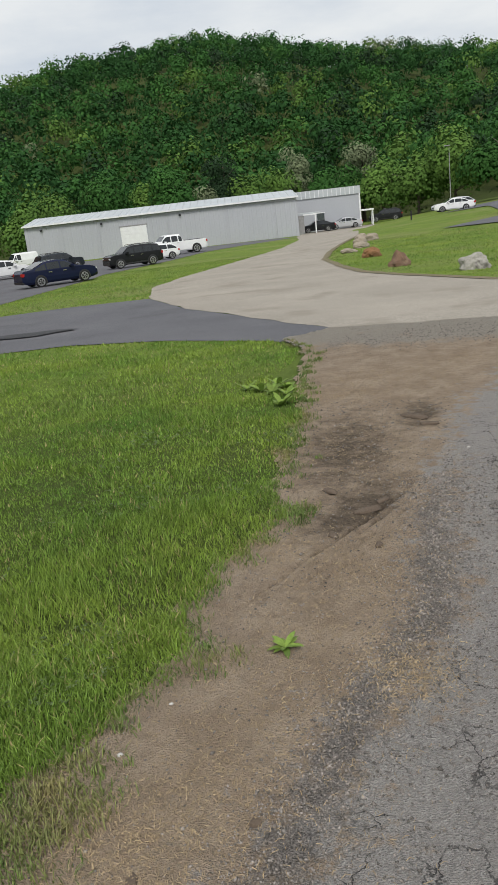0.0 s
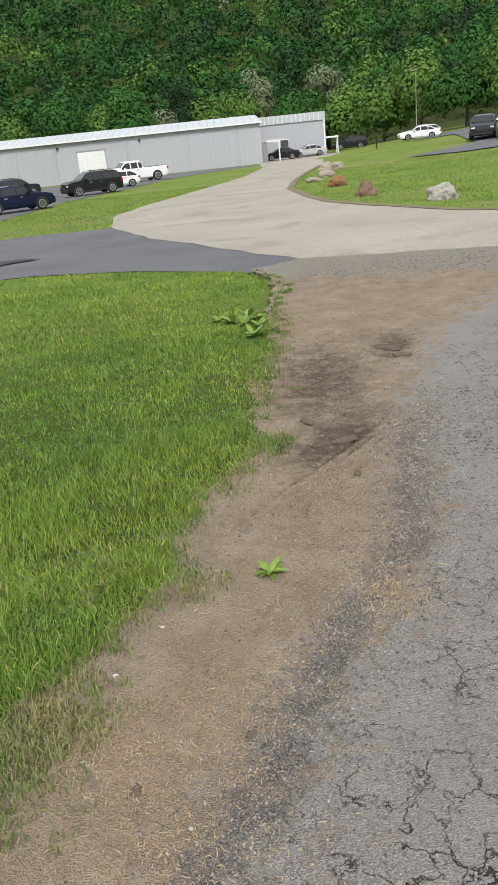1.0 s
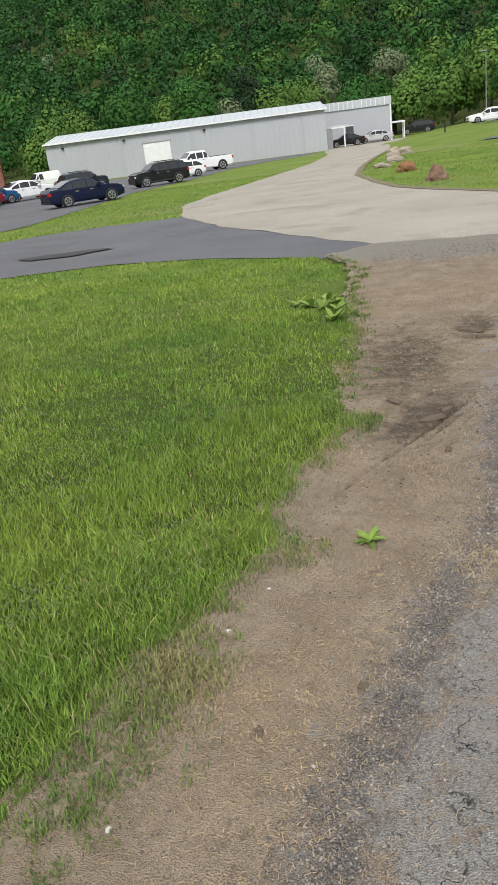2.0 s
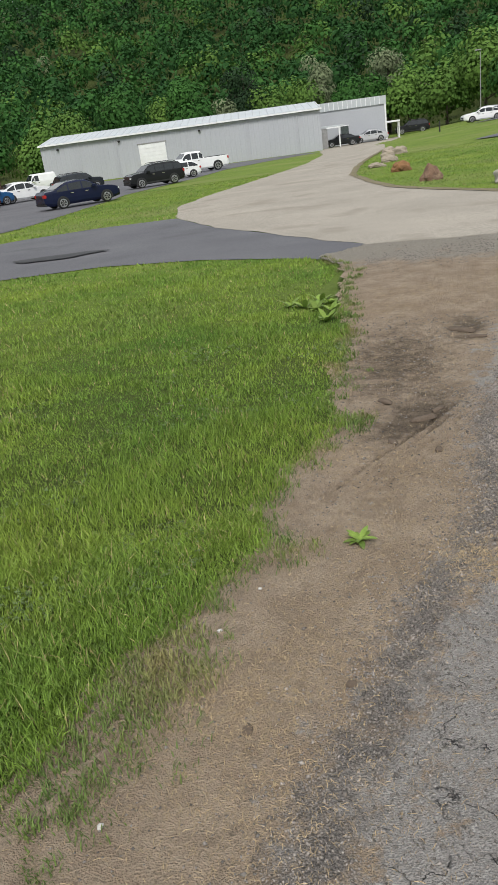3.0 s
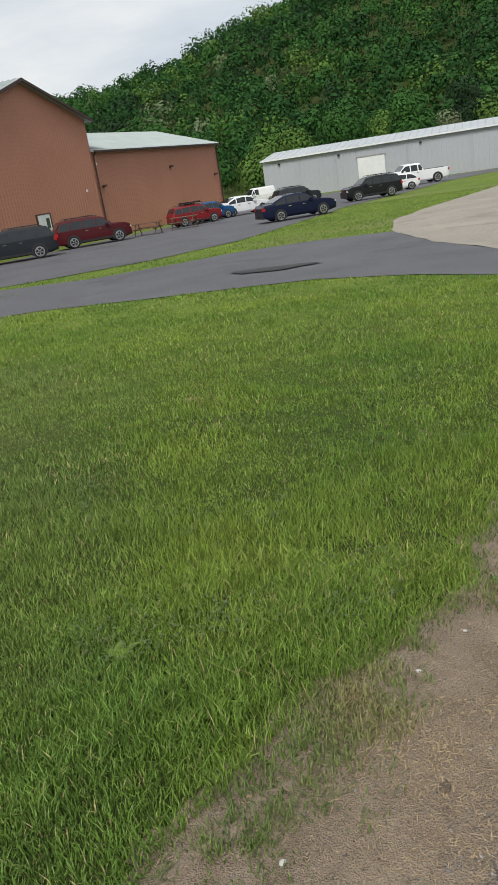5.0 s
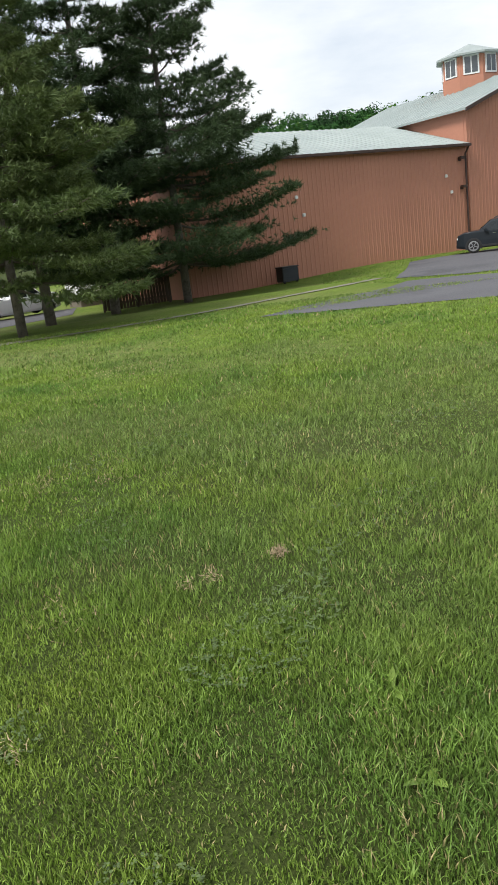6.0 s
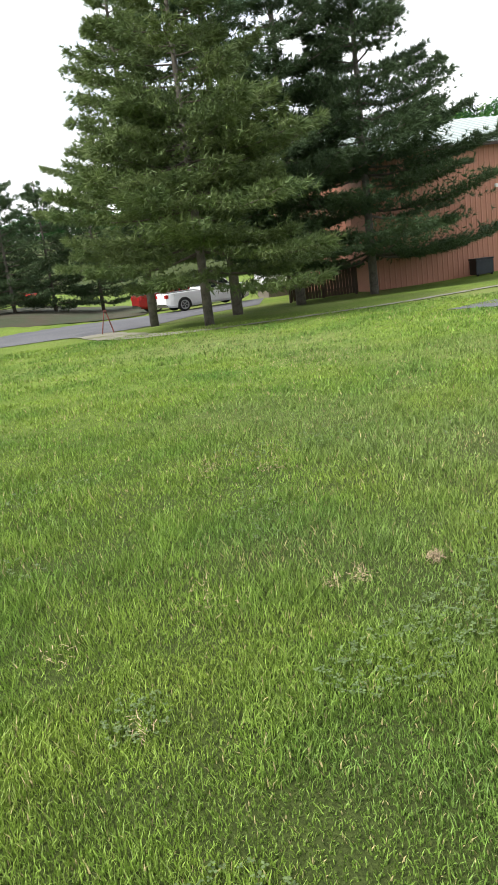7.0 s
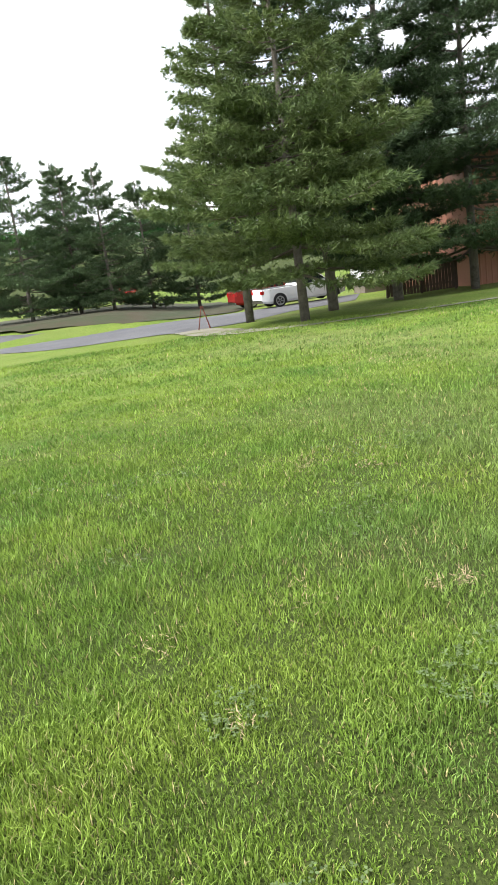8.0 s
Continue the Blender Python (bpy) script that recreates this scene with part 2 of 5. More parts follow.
sheet("car_park", [(-24.4, 15.9), (-21.8, 16.9), (-20.5, 18.4), (-18.1, 21.8), (-17.3, 26.5), (-18.2, 31.5), (-19.9, 40), (-21.0, 44), (-21.4, 56.8), (-23.0, 70), (-22.0, 79), (-18.5, 90), (-22, 95.5), (-32, 90), (-48, 80), (-40, 62), (-37.5, 44), (-36.0, 31), (-35.0, 24), (-29, 19.5)], DRIVE, "dark asphalt car park beside the buildings", "car park", lift=0.02)
sheet("upper_car_park", [(-2.0, 92), (0.8, 106), (30, 112), (40, 80), (20, 55), (3.4, 56.5), (2.9, 64), (2.4, 78)], DRIVE, "grey asphalt upper car park on the rise", "car park", lift=0.06, cell=2.5)
sheet("paved_strip", [(-1.0, 51.5), (0.3, 53.5), (4.0, 57.9), (9, 58), (6, 51), (2.3, 50.2)], DRIVE, "narrow dark asphalt strip across the grass", "road", lift=0.06)
sheet("footpath", [(-25.5, 16.2), (-23.6, 11.2), (-22.3, 7.8), (-22.0, 5.0), (-22.0, 1.9), (-22.6, 0.0), (-24.0, -1.2), (-26.8, -2.0), (-28.0, -1.0), (-25.6, -0.2), (-23.4, 0.8), (-22.45, 2.2), (-22.4, 5.0), (-22.75, 7.8), (-24.05, 11.2), (-25.95, 16.0)], CONCRETE, "worn pale footpath curving under the pines", "path", lift=0.022, cell=0.5, rough_edge=0.10)
sheet("side_road", [(-27.0, -2.0), (-29.3, -3.0), (-32.3, -6.9), (-37.2, -12.0), (-50, -26), (-56, -34), (-44.5, -15.5), (-43, -9.5), (-42, -4.5), (-42.5, 1.0), (-45, 8), (-38.5, 6.5), (-36.5, 3.0), (-31.5, -0.3), (-28.2, -0.6)], DRIVE, "grey asphalt lane behind the pines", "road", lift=0.02)

# ---- near ground: bare shoulder and worn asphalt ----
EDGE = [(-2.2, -40), (-1.5, -6), (-1.27, 0.2), (-1.18, 1.1), (-1.14, 1.6), (-1.14, 1.94), (-0.98, 2.10), (-0.84, 2.38), (-0.74, 2.92), (-0.90, 3.3), (-0.88, 3.83), (-0.74, 4.26), (-0.66, 4.75), (-0.85, 5.2), (-0.98, 6.34), (-1.24, 7.86), (-1.6, 10.0), (-1.85, 11.4), (-2.5, 12.6)]
ASPH = [(-0.4, -40), (-0.22, 0.0), (-0.07, 1.33), (0.06, 2.0), (0.12, 2.35), (0.27, 2.85), (0.44, 3.5), (0.42, 4.4), (0.34, 5.7), (0.42, 7.6), (0.9, 8.8), (1.5, 10.2)]


def line_x(line, y):
    for (x0, y0), (x1, y1) in zip(line, line[1:]):
        if y0 <= y <= y1:
            return x0 + (x1 - x0) * (y - y0) / (y1 - y0)
    return line[0][0] if y < line[0][1] else line[-1][0] + (y - line[-1][1]) * 0.8


def edge_x(y):
    """Where the lawn ends, with ragged tongues."""
    return line_x(EDGE, y) + 0.09 * noise.noise((y * 2.2, 1.7, 0)) + 0.05 * noise.noise((y * 7, 4.1, 0))


def bare(x, y):
    return x > edge_x(y) and -40 < y < 14


def shoulder_mat():
    m = bpy.data.materials.new("dirt_and_worn_asphalt")
    m.use_nodes = True
    nt = m.node_tree
    N, L = nt.nodes.new, nt.links.new
    b = nt.nodes["Principled BSDF"]
    b.inputs["Roughness"].default_value, b.inputs["Specular IOR Level"].default_value = 0.93, 0.2
    co = N("ShaderNodeTexCoord")

    def tex(s, d=5.0, r=0.6, kind="ShaderNodeTexNoise"):
        n = N(kind)
        n.inputs["Scale"].default_value = s
        if kind == "ShaderNodeTexNoise":
            n.inputs["Detail"].default_value, n.inputs["Roughness"].default_value = d, r
        L(co.outputs["Object"], n.inputs["Vector"])
        return n

    def rng(v, lo, hi, a=0.0, c=1.0):
        r = N("ShaderNodeMapRange")
        for i, q in zip((1, 2, 3, 4), (lo, hi, a, c)):
            r.inputs[i].default_value = q
        L(v, r.inputs[0])
        return r.outputs[0]

    def mix(f, a, c):
        x = N("ShaderNodeMix")
        x.data_type = "RGBA"
        for sock, v in ((x.inputs[0], f), (x.inputs[6], a), (x.inputs[7], c)):
            if isinstance(v, tuple):
                sock.default_value = (*v, 1)
            else:
                L(v, sock)
        return x.outputs[2]

    def mth(op, a, c):
        x = N("ShaderNodeMath")
        x.operation = op
        for s, v in zip(x.inputs, (a, c)):
            if isinstance(v, (int, float)):
                s.default_value = v
            else:
                L(v, s)
        return x.outputs[0]

    def attr(n):
        a = N("ShaderNodeAttribute")
        a.attribute_name = n
        return a.outputs["Fac"]

    dirt = mix(rng(tex(3.0).outputs["Fac"], 0.35, 0.65), (0.375, 0.285, 0.205), (0.52, 0.412, 0.308))
    dirt = mix(rng(tex(26, 6, 0.75).outputs["Fac"], 0.5, 0.75), dirt, (0.50, 0.415, 0.315))
    dirt = mix(rng(tex(95, 5, 0.8).outputs["Fac"], 0.52, 0.7), dirt, (0.12, 0.09, 0.064))
    dirt = mix(mth("MULTIPLY", rng(tex(13, 6, 0.75).outputs["Fac"], 0.5, 0.68), 0.6), dirt, (0.19, 0.145, 0.105))
    stone = tex(150, kind="ShaderNodeTexVoronoi")
    chips = mix(stone.outputs["Color"], (0.10, 0.094, 0.09), (0.72, 0.69, 0.66))
    asph = mix(rng(tex(60, 5, 0.75).outputs["Fac"], 0.35, 0.7), (0.37, 0.342, 0.32), chips)
    asph = mix(mth("MULTIPLY", rng(tex(1.3).outputs["Fac"], 0.4, 0.7), 0.5), asph, (0.48, 0.45, 0.42))
    f = mth("ADD", attr("asphalt"), rng(tex(5, 6, 0.75).outputs["Fac"], 0.3, 0.7, -0.45, 0.45))
    col = mix(rng(f, 0.4, 0.62), dirt, asph)
    d = mth("ADD", attr("damp"), rng(tex(7, 6, 0.7).outputs["Fac"], 0.3, 0.7, -0.35, 0.35))
    wet = mix(rng(tex(38, 6, 0.8).outputs["Fac"], 0.4, 0.66), (0.105, 0.080, 0.058), (0.235, 0.185, 0.135))
    col = mix(rng(d, 0.28, 0.85), col, wet)
    # crumbled asphalt along the broken edge
    e = mth("ADD", attr("crumb"), rng(tex(6, 6, 0.75).outputs["Fac"], 0.3, 0.7, -0.5, 0.4))
    col = mix(rng(e, 0.35, 0.8), col, mix(rng(tex(120, 4, 0.8).outputs["Fac"], 0.42, 0.62), (0.115, 0.102, 0.092), (0.36, 0.33, 0.305)))
    p = mth("ADD", attr("gravel"), rng(tex(1.6, 8, 0.75).outputs["Fac"], 0.3, 0.7, -0.55, 0.45))
    col = mix(rng(p, 0.3, 0.75), col, mix(rng(tex(45, 5, 0.8).outputs["Fac"], 0.35, 0.65), (0.25, 0.226, 0.192), (0.48, 0.438, 0.376)))
    # cracks in the asphalt
    cr = N("ShaderNodeTexVoronoi")
    cr.feature = "DISTANCE_TO_EDGE"
    cr.inputs["Scale"].default_value = 5.5
    wob = N("ShaderNodeVectorMath")
    wob.operation = "MULTIPLY_ADD"
    wob.inputs[1].default_value = (0.35, 0.35, 0.35)
    L(tex(4).outputs["Color"], wob.inputs[0]), L(co.outputs["Object"], wob.inputs[2]), L(wob.outputs[0], cr.inputs["Vector"])
    line = rng(cr.outputs["Distance"], 0.006, 0.026, 1.0, 0.0)
    k = mth("MULTIPLY", line, mth("MULTIPLY", rng(f, 0.62, 0.85), rng(tex(0.9).outputs["Fac"], 0.40, 0.50)))
    col = mix(k, col, (0.045, 0.043, 0.042))
    L(col, b.inputs["Base Color"])
    bp = N("ShaderNodeBump")
    bp.inputs["Strength"].default_value, bp.inputs["Distance"].default_value = 1.0, 0.03
    h = mth("ADD", tex(70, 6, 0.75).outputs["Fac"], mth("MULTIPLY", stone.outputs["Distance"], 0.8))
    L(mth("SUBTRACT", h, mth("MULTIPLY", k, 1.5)), bp.inputs["Height"])
    L(bp.outputs[0], b.inputs["Normal"])
    return m


def groove(x, y):
    """Four slanting tyre tracks pressed into the dirt, the first one deepest."""
    q = (x - (-0.61 + 0.41 * (y - 3.48))) / 0.075
    if not (3.1 < y < 5.5 and -0.9 < q < 4.2):
        return 0.0
    return (1.0 if q < 0.55 else 0.6) * max(0.0, math.cos(q * math.tau * 0.8)) * smooth01(3.1, 3.9, y) * smooth01(5.5, 4.9, y)


def near_z(x, y):
    """The bare shoulder: lumps, wheel ruts and a sunken damp hollow."""
    z = 0.012 + 0.018 * noise.noise((x * 2.1, y * 2.1, 0)) + 0.010 * noise.noise((x * 9, y * 9, 2)) + 0.006 * noise.noise((x * 19, y * 19, 5))
    z -= 0.035 * groove(x, y)
    z -= 0.04 * damp(x, y)
    z += 0.03 * smooth01(7.5, 9.5, y)
    return ground_z(x, y) + z


def damp(x, y):
    a = math.exp(-(((x + 0.50 + 0.12 * (y - 6.3)) / 0.52) ** 2) - ((y - 6.3) / 1.35) ** 2)
    b = math.exp(-(((x + 0.22 - 0.4 * (y - 4.8)) / 0.20) ** 2) - ((y - 4.8) / 0.5) ** 2)
    c = 0.9 * math.exp(-(((x - 0.10) / 0.22) ** 2) - ((y - 7.5) / 0.55) ** 2)
    return min(0.9, 0.85 * a + b + c)


def shoulder():
    xs, ys = [], []
    x = -2.9
    while x < 8.8:
        xs.append(x)
        x += 0.018 if -0.75 < x < 0.45 else 0.045 if x < 2.2 else 0.25
    y = -40.0
    while y < 13.6:
        ys.append(y)
        y += 2.0 if y < -8.5 else 0.3 if y < 0.6 else 0.04 if y < 6 else 0.09
    V = np.empty((len(ys), len(xs), 3))
    A, D, G, C = (np.zeros((len(ys), len(xs))) for _ in range(4))
    for j, yy in enumerate(ys):
        ax = line_x(ASPH, yy)
        for i, xx in enumerate(xs):
            V[j, i] = xx, yy, near_z(xx, yy)
            A[j, i] = 0.5 + max(-0.5, min(0.5, (xx - ax) * 0.9))
            # the tyre grooves take the same darker colour as the hollow
            D[j, i] = damp(xx, yy) + 0.55 * groove(xx, yy)
            G[j, i] = smooth01(10.6, 12.3, yy + 0.35 * max(0.0, xx - 0.5))
            C[j, i] = 0.85 * math.exp(-(((xx - ax + 0.06) / 0.17) ** 2)) * smooth01(6.5, 4.0, yy) + 0.2 * math.exp(-(((yy - 11.9 - 0.2 * xx) / 0.7) ** 2))
    n = len(xs)
    faces = []
    for j in range(len(ys) - 1):
        for i in range(n - 1):
            if xs[i] > edge_x(ys[j]) - (0.1 if ys[j] > -8 else 0.3) and not (ys[j] > 9.0 and xs[i] < -2.5):
                faces.append((j * n + i, j * n + i + 1, (j + 1) * n + i + 1, (j + 1) * n + i))
    ob = raw_ob("shoulder", V.reshape(-1, 3), faces, shoulder_mat(), smooth=True)
    for key, arr in (("asphalt", A), ("damp", D), ("gravel", G), ("crumb", C)):
        a = ob.data.attributes.new(key, "FLOAT", "POINT")
        if len(ob.data.vertices) == arr.size:
            a.data.foreach_set("value", arr.ravel().astype(np.float32))
    tagged(ob, "bare dirt shoulder running into cracked grey asphalt", "road", kind="structure")


shoulder()
land_sheet()

# ---- buildings ----
RED = mat("red_metal_siding", (0.47, 0.215, 0.145), (0.425, 0.192, 0.13), rough=0.55, scale=0.25, fine=6, spec=0.35, grain=0.06)
REDTRIM = mat("dark_brown_trim", (0.06, 0.032, 0.026), rough=0.5)
ROOFGREY = mat("grey_green_metal_roof", (0.36, 0.41, 0.40), (0.30, 0.35, 0.345), rough=0.45, scale=0.6, fine=8, metal=0.2, grain=0.06)
WHITEWALL = mat("pale_grey_metal_wall", (0.40, 0.415, 0.45), (0.375, 0.39, 0.425), rough=0.5, scale=0.2, fine=5, grain=0.06)
WHITEROOF = mat("pale_metal_roof", (0.46, 0.49, 0.51), (0.41, 0.44, 0.46), rough=0.4, scale=0.3, fine=6, grain=0.06)
WHITE = mat("white_paint", (0.78, 0.79, 0.80), (0.70, 0.71, 0.72), rough=0.5, scale=1.5, fine=20, grain=0.06)
DARK = mat("dark_opening", (0.02, 0.02, 0.022), rough=0.4)
GREY = mat("grey_metal", (0.3, 0.3, 0.3), rough=0.5)
PANE = mat("window_glass", (0.05, 0.06, 0.07), (0.08, 0.09, 0.1), rough=0.05, spec=0.8)


def ribbed_wall(x0, x1, z0, z1, y, pitch=0.30, depth=0.02, top=None, thick=0.2):
    """A wall of folded metal sheet along x, ribs standing out to -y. top(x): height of the upper edge."""
    bm = bmesh.new()
    xs, x = [], x0
    while x < x1 - 0.01:
        xs += [(x, 0), (x + pitch * 0.68, 0), (x + pitch * 0.76, depth), (x + pitch * 0.92, depth)]
        x += pitch
    xs = [(min(a, x1), d) for a, d in xs] + [(x1, 0)]
    if top:
        xs = sorted(xs + [(top.peak, 0)])
    up = top if top else (lambda v: z1)
    lo = [bm.verts.new((a, y - d, z0)) for a, d in xs]
    hi = [bm.verts.new((a, y - d, up(a))) for a, d in xs]
    for i in range(len(xs) - 1):
        if xs[i + 1][0] - xs[i][0] > 1e-5:
            bm.faces.new((lo[i], lo[i + 1], hi[i + 1], hi[i]))
    b = [bm.verts.new(p) for p in ((x0, y + thick, z0), (x1, y + thick, z0), (x1, y + thick, up(x1)), (x0, y + thick, up(x0)))]
    bm.faces.new(b[::-1])
    bm.faces.new((lo[0], hi[0], b[3], b[0])), bm.faces.new((lo[-1], b[1], b[2], hi[-1]))
    return bm


def roof_slab(x0, x1, y0, z0, y1, z1, thick=0.14, rib=0.5, over=0.25):
    """A sloping sheet-metal roof between the eave (y0, z0) and the ridge (y1, z1), folded into raised seams that run up it."""
    bm = bmesh.new()
    xs, x = [(x0, 0.0)], x0 + rib / 2
    while x < x1 - 0.06:
        xs += [(x - 0.045, 0.0), (x, 0.055), (x + 0.045, 0.0)]
        x += rib
    xs.append((x1, 0.0))
    lo = [bm.verts.new((a, y0, z0 + h)) for a, h in xs]
    hi = [bm.verts.new((a, y1, z1 + h)) for a, h in xs]
    for k in range(len(xs) - 1):
        bm.faces.new((lo[k], lo[k + 1], hi[k + 1], hi[k]))
    b = [bm.verts.new(q) for q in ((x0, y0, z0 - thick), (x1, y0, z0 - thick), (x1, y1, z1 - thick), (x0, y1, z1 - thick))]
    bm.faces.new((b[3], b[2], b[1], b[0]))
    bm.faces.new((b[0], b[1], *lo[::-1])), bm.faces.new((b[2], b[3], *hi))
    bm.faces.new((b[1], b[2], hi[-1], lo[-1])), bm.faces.new((b[3], b[0], lo[0], hi[0]))
    bmesh.ops.recalc_face_normals(bm, faces=bm.faces[:])
    return bm


def wall_lamp(parent, x, y, z):
    e = part("wall_lamp", box(x - 0.12, x + 0.12, y - 0.05, y, z - 0.1, z + 0.1, 0.01), REDTRIM, parent, "dark wall lamp")
    part("lamp_head", box(x - 0.17, x + 0.17, y - 0.32, y - 0.05, z - 0.02, z + 0.14, 0.03), REDTRIM, e)


def red_building():
    """Three joined blocks of red metal siding. Local x runs along the front, y to the back."""
    u = Vector((-7.7, 53.0)).normalized()
    m = Matrix(((u.x, -u.y, 0, -37.3), (u.y, u.x, 0, 14.0), (0, 0, 1, 0), (0, 0, 0, 1)))
    b = empty("red_barn_building", m, "large red-brown metal-sided barn building with grey metal roofs", "building")
    base, ew, er, em, pk = -1.5, 5.5, 5.38, 7.63, 10.0
    x0, xm, xr, x1 = -2.2, 18.3, 31.9, 53.5
    mid = (xm + xr) / 2

    def top(v):
        return em + (pk - em) * (1 - abs(v - mid) / (mid - xm))

    top.peak = mid
    part("front_wall", ribbed_wall(x0, xm - 0.003, base, ew, 0.0), RED, b, "red-brown ribbed metal wall")
    part("gable_wall", ribbed_wall(xm, xr, base, em, -0.06, top=top), RED, b, "red-brown ribbed gable wall")
    part("front_wall", ribbed_wall(xr + 0.003, x1, base, er, 0.0), RED, b, "red-brown ribbed metal wall")
    part("side_wall", box(xm, xm + 0.2, 0.16, 14, base, em), RED, b)
    part("side_wall", box(xr - 0.2, xr, 0.16, 14, base, em), RED, b)
    part("side_wall", box(x1 - 0.2, x1, 0.2, 13, base, er), RED, b)
    part("side_wall", box(x0, x0 + 0.2, 0.2, 13, base, ew), RED, b)
    part("back_wall", box(x0, x1, 13, 13.2, base, er), RED, b)
    part("gable_end", prism([(0.0, er), (6.5, 7.45), (13, er)], "x", x1 - 0.2, x1 - 0.003), RED, b)
    part("roof", roof_slab(x0 - 0.3, xm - 0.02, -0.35, ew + 0.03, 6.5, 7.65), ROOFGREY, b, "grey ribbed metal roof")
    part("roof", roof_slab(x0 - 0.3, xm - 0.02, 13.4, ew + 0.03, 6.5, 7.65), ROOFGREY, b)
    part("roof", roof_slab(xr + 0.02, x1 + 0.3, -0.35, er + 0.03, 6.5, 7.5), ROOFGREY, b, "grey ribbed metal roof")
    part("roof", roof_slab(xr + 0.02, x1 + 0.3, 13.4, er + 0.03, 6.5, 7.5), ROOFGREY, b)
    for sx, s in ((xm - 0.5, 1), (xr + 0.5, -1)):
        bm = roof_slab(-14.2, 0.55, 0, 0, mid - xm + 0.5, pk - em + 0.18)
        bmesh.ops.transform(bm, verts=bm.verts[:], matrix=Matrix(((0, s, 0, sx), (-1, 0, 0, 0), (0, 0, 1, em - 0.1), (0, 0, 0, 1))))
        bmesh.ops.recalc_face_normals(bm, faces=bm.faces[:])
        part("roof", bm, ROOFGREY, b, "steep grey ribbed metal roof")
        rake = prism([(sx, em - 0.32), (mid, pk - 0.14), (mid, pk + 0.06), (sx, em - 0.12)], "y", -0.6, -0.5)
        part("rake_trim", rake, REDTRIM, b, "dark brown trim")
    for a, c, z in ((x0, xm - 0.05, ew), (xr + 0.05, x1, er)):
        part("gutter", box(a, c, -0.47, -0.34, z - 0.14, z + 0.02, 0.02), REDTRIM, b, "dark brown gutter")
    for x in (xm - 0.25, xr + 0.25, x1 - 0.12):
        bm = add_tube(bmesh.new(), [(x, -0.4, ew - 0.15), (x, -0.12, ew - 0.5), (x, -0.12, -0.2), (x, -0.3, -0.5)], [0.06] * 4, 8)
        part("downspout", bm, REDTRIM, b, "dark brown downspout")
    # white door
    d = part("door", box(24.1, 25.45, -0.14, -0.09, -0.75, 1.5, 0.01), WHITE, b, "white steel door with a small window")
    part("frame", box(24.0, 24.1, -0.16, -0.06, -0.75, 1.58), REDTRIM, d)
    part("frame", box(25.45, 25.55, -0.16, -0.06, -0.75, 1.58), REDTRIM, d)
    part("frame", box(24.1, 25.45, -0.16, -0.06, 1.5, 1.58), REDTRIM, d)
    part("pane", box(24.95, 25.3, -0.155, -0.142, 0.55, 1.25), PANE, d)
    part("handle", box(24.2, 24.27, -0.2, -0.142, 0.2, 0.38, 0.01), GREY, d)
    for x, z in ((17.6, 4.68), (17.68, 3.02), (32.77, 2.78), (43.7, 3.68), (52.36, 2.56)):
        wall_lamp(b, x, -0.03, z)
    for x, z in ((16.38, 3.78), (16.78, 2.83), (30.42, 2.66), (32.36, 4.46), (5.23, 3.43), (5.62, 2.49)):
        y = -0.085 if xm < x < xr else -0.03
        part("vent_cap", box(x - 0.09, x + 0.09, y - 0.1, y, z - 0.09, z + 0.09, 0.02), WHITE, b, "small white vent cap")
    # eight-sided lantern on the ridge
    cx, cy, r = 25.1, 5.6, 2.0
    ring = [(cx + r * math.cos(radians(22.5 + 45 * k)), cy + r * math.sin(radians(22.5 + 45 * k))) for k in range(8)]
    c = part("cupola", prism(ring, "z", 8.4, 10.35), RED, b, "eight-sided red cupola with white windows")
    part("drum", prism([(cx + (x - cx) * 0.97, cy + (y - cy) * 0.97) for x, y in ring], "z", 10.35, 11.7), RED, c)
    for k in range(8):
        (xa, ya), (xb, yb) = ring[k], ring[(k + 1) % 8]
        px, py = (xa + xb) / 2, (ya + yb) / 2
        a = math.atan2(py - cy, px - cx)
        t = Matrix.Translation((px, py, 11.0)) @ Matrix.Rotation(a, 4, "Z")
        for nm, mt, bm in (("window_frame", WHITE, box(-0.08, 0.03, -0.52, 0.52, -0.6, 0.6)), ("pane", PANE, box(0.031, 0.04, -0.42, -0.04, -0.5, 0.5)), ("pane", PANE, box(0.031, 0.04, 0.04, 0.42, -0.5, 0.5))):
            bmesh.ops.transform(bm, verts=bm.verts[:], matrix=t)
            part(nm, bm, mt, c)
    bm = bmesh.new()
    tipv = bm.verts.new((cx, cy, 12.6))
    lo = [bm.verts.new((cx + (x - cx) * 1.2, cy + (y - cy) * 1.2, 11.72)) for x, y in ring]
    lo2 = [bm.verts.new((cx + (x - cx) * 1.2, cy + (y - cy) * 1.2, 11.6)) for x, y in ring]
    for k in range(8):
        j = (k + 1) % 8
        bm.faces.new((lo[k], lo[j], tipv)), bm.faces.new((lo2[k], lo2[j], lo[j], lo[k]))
    bm.faces.new(lo2[::-1])
    part("cupola_roof", bm, ROOFGREY, c, "grey pointed roof")


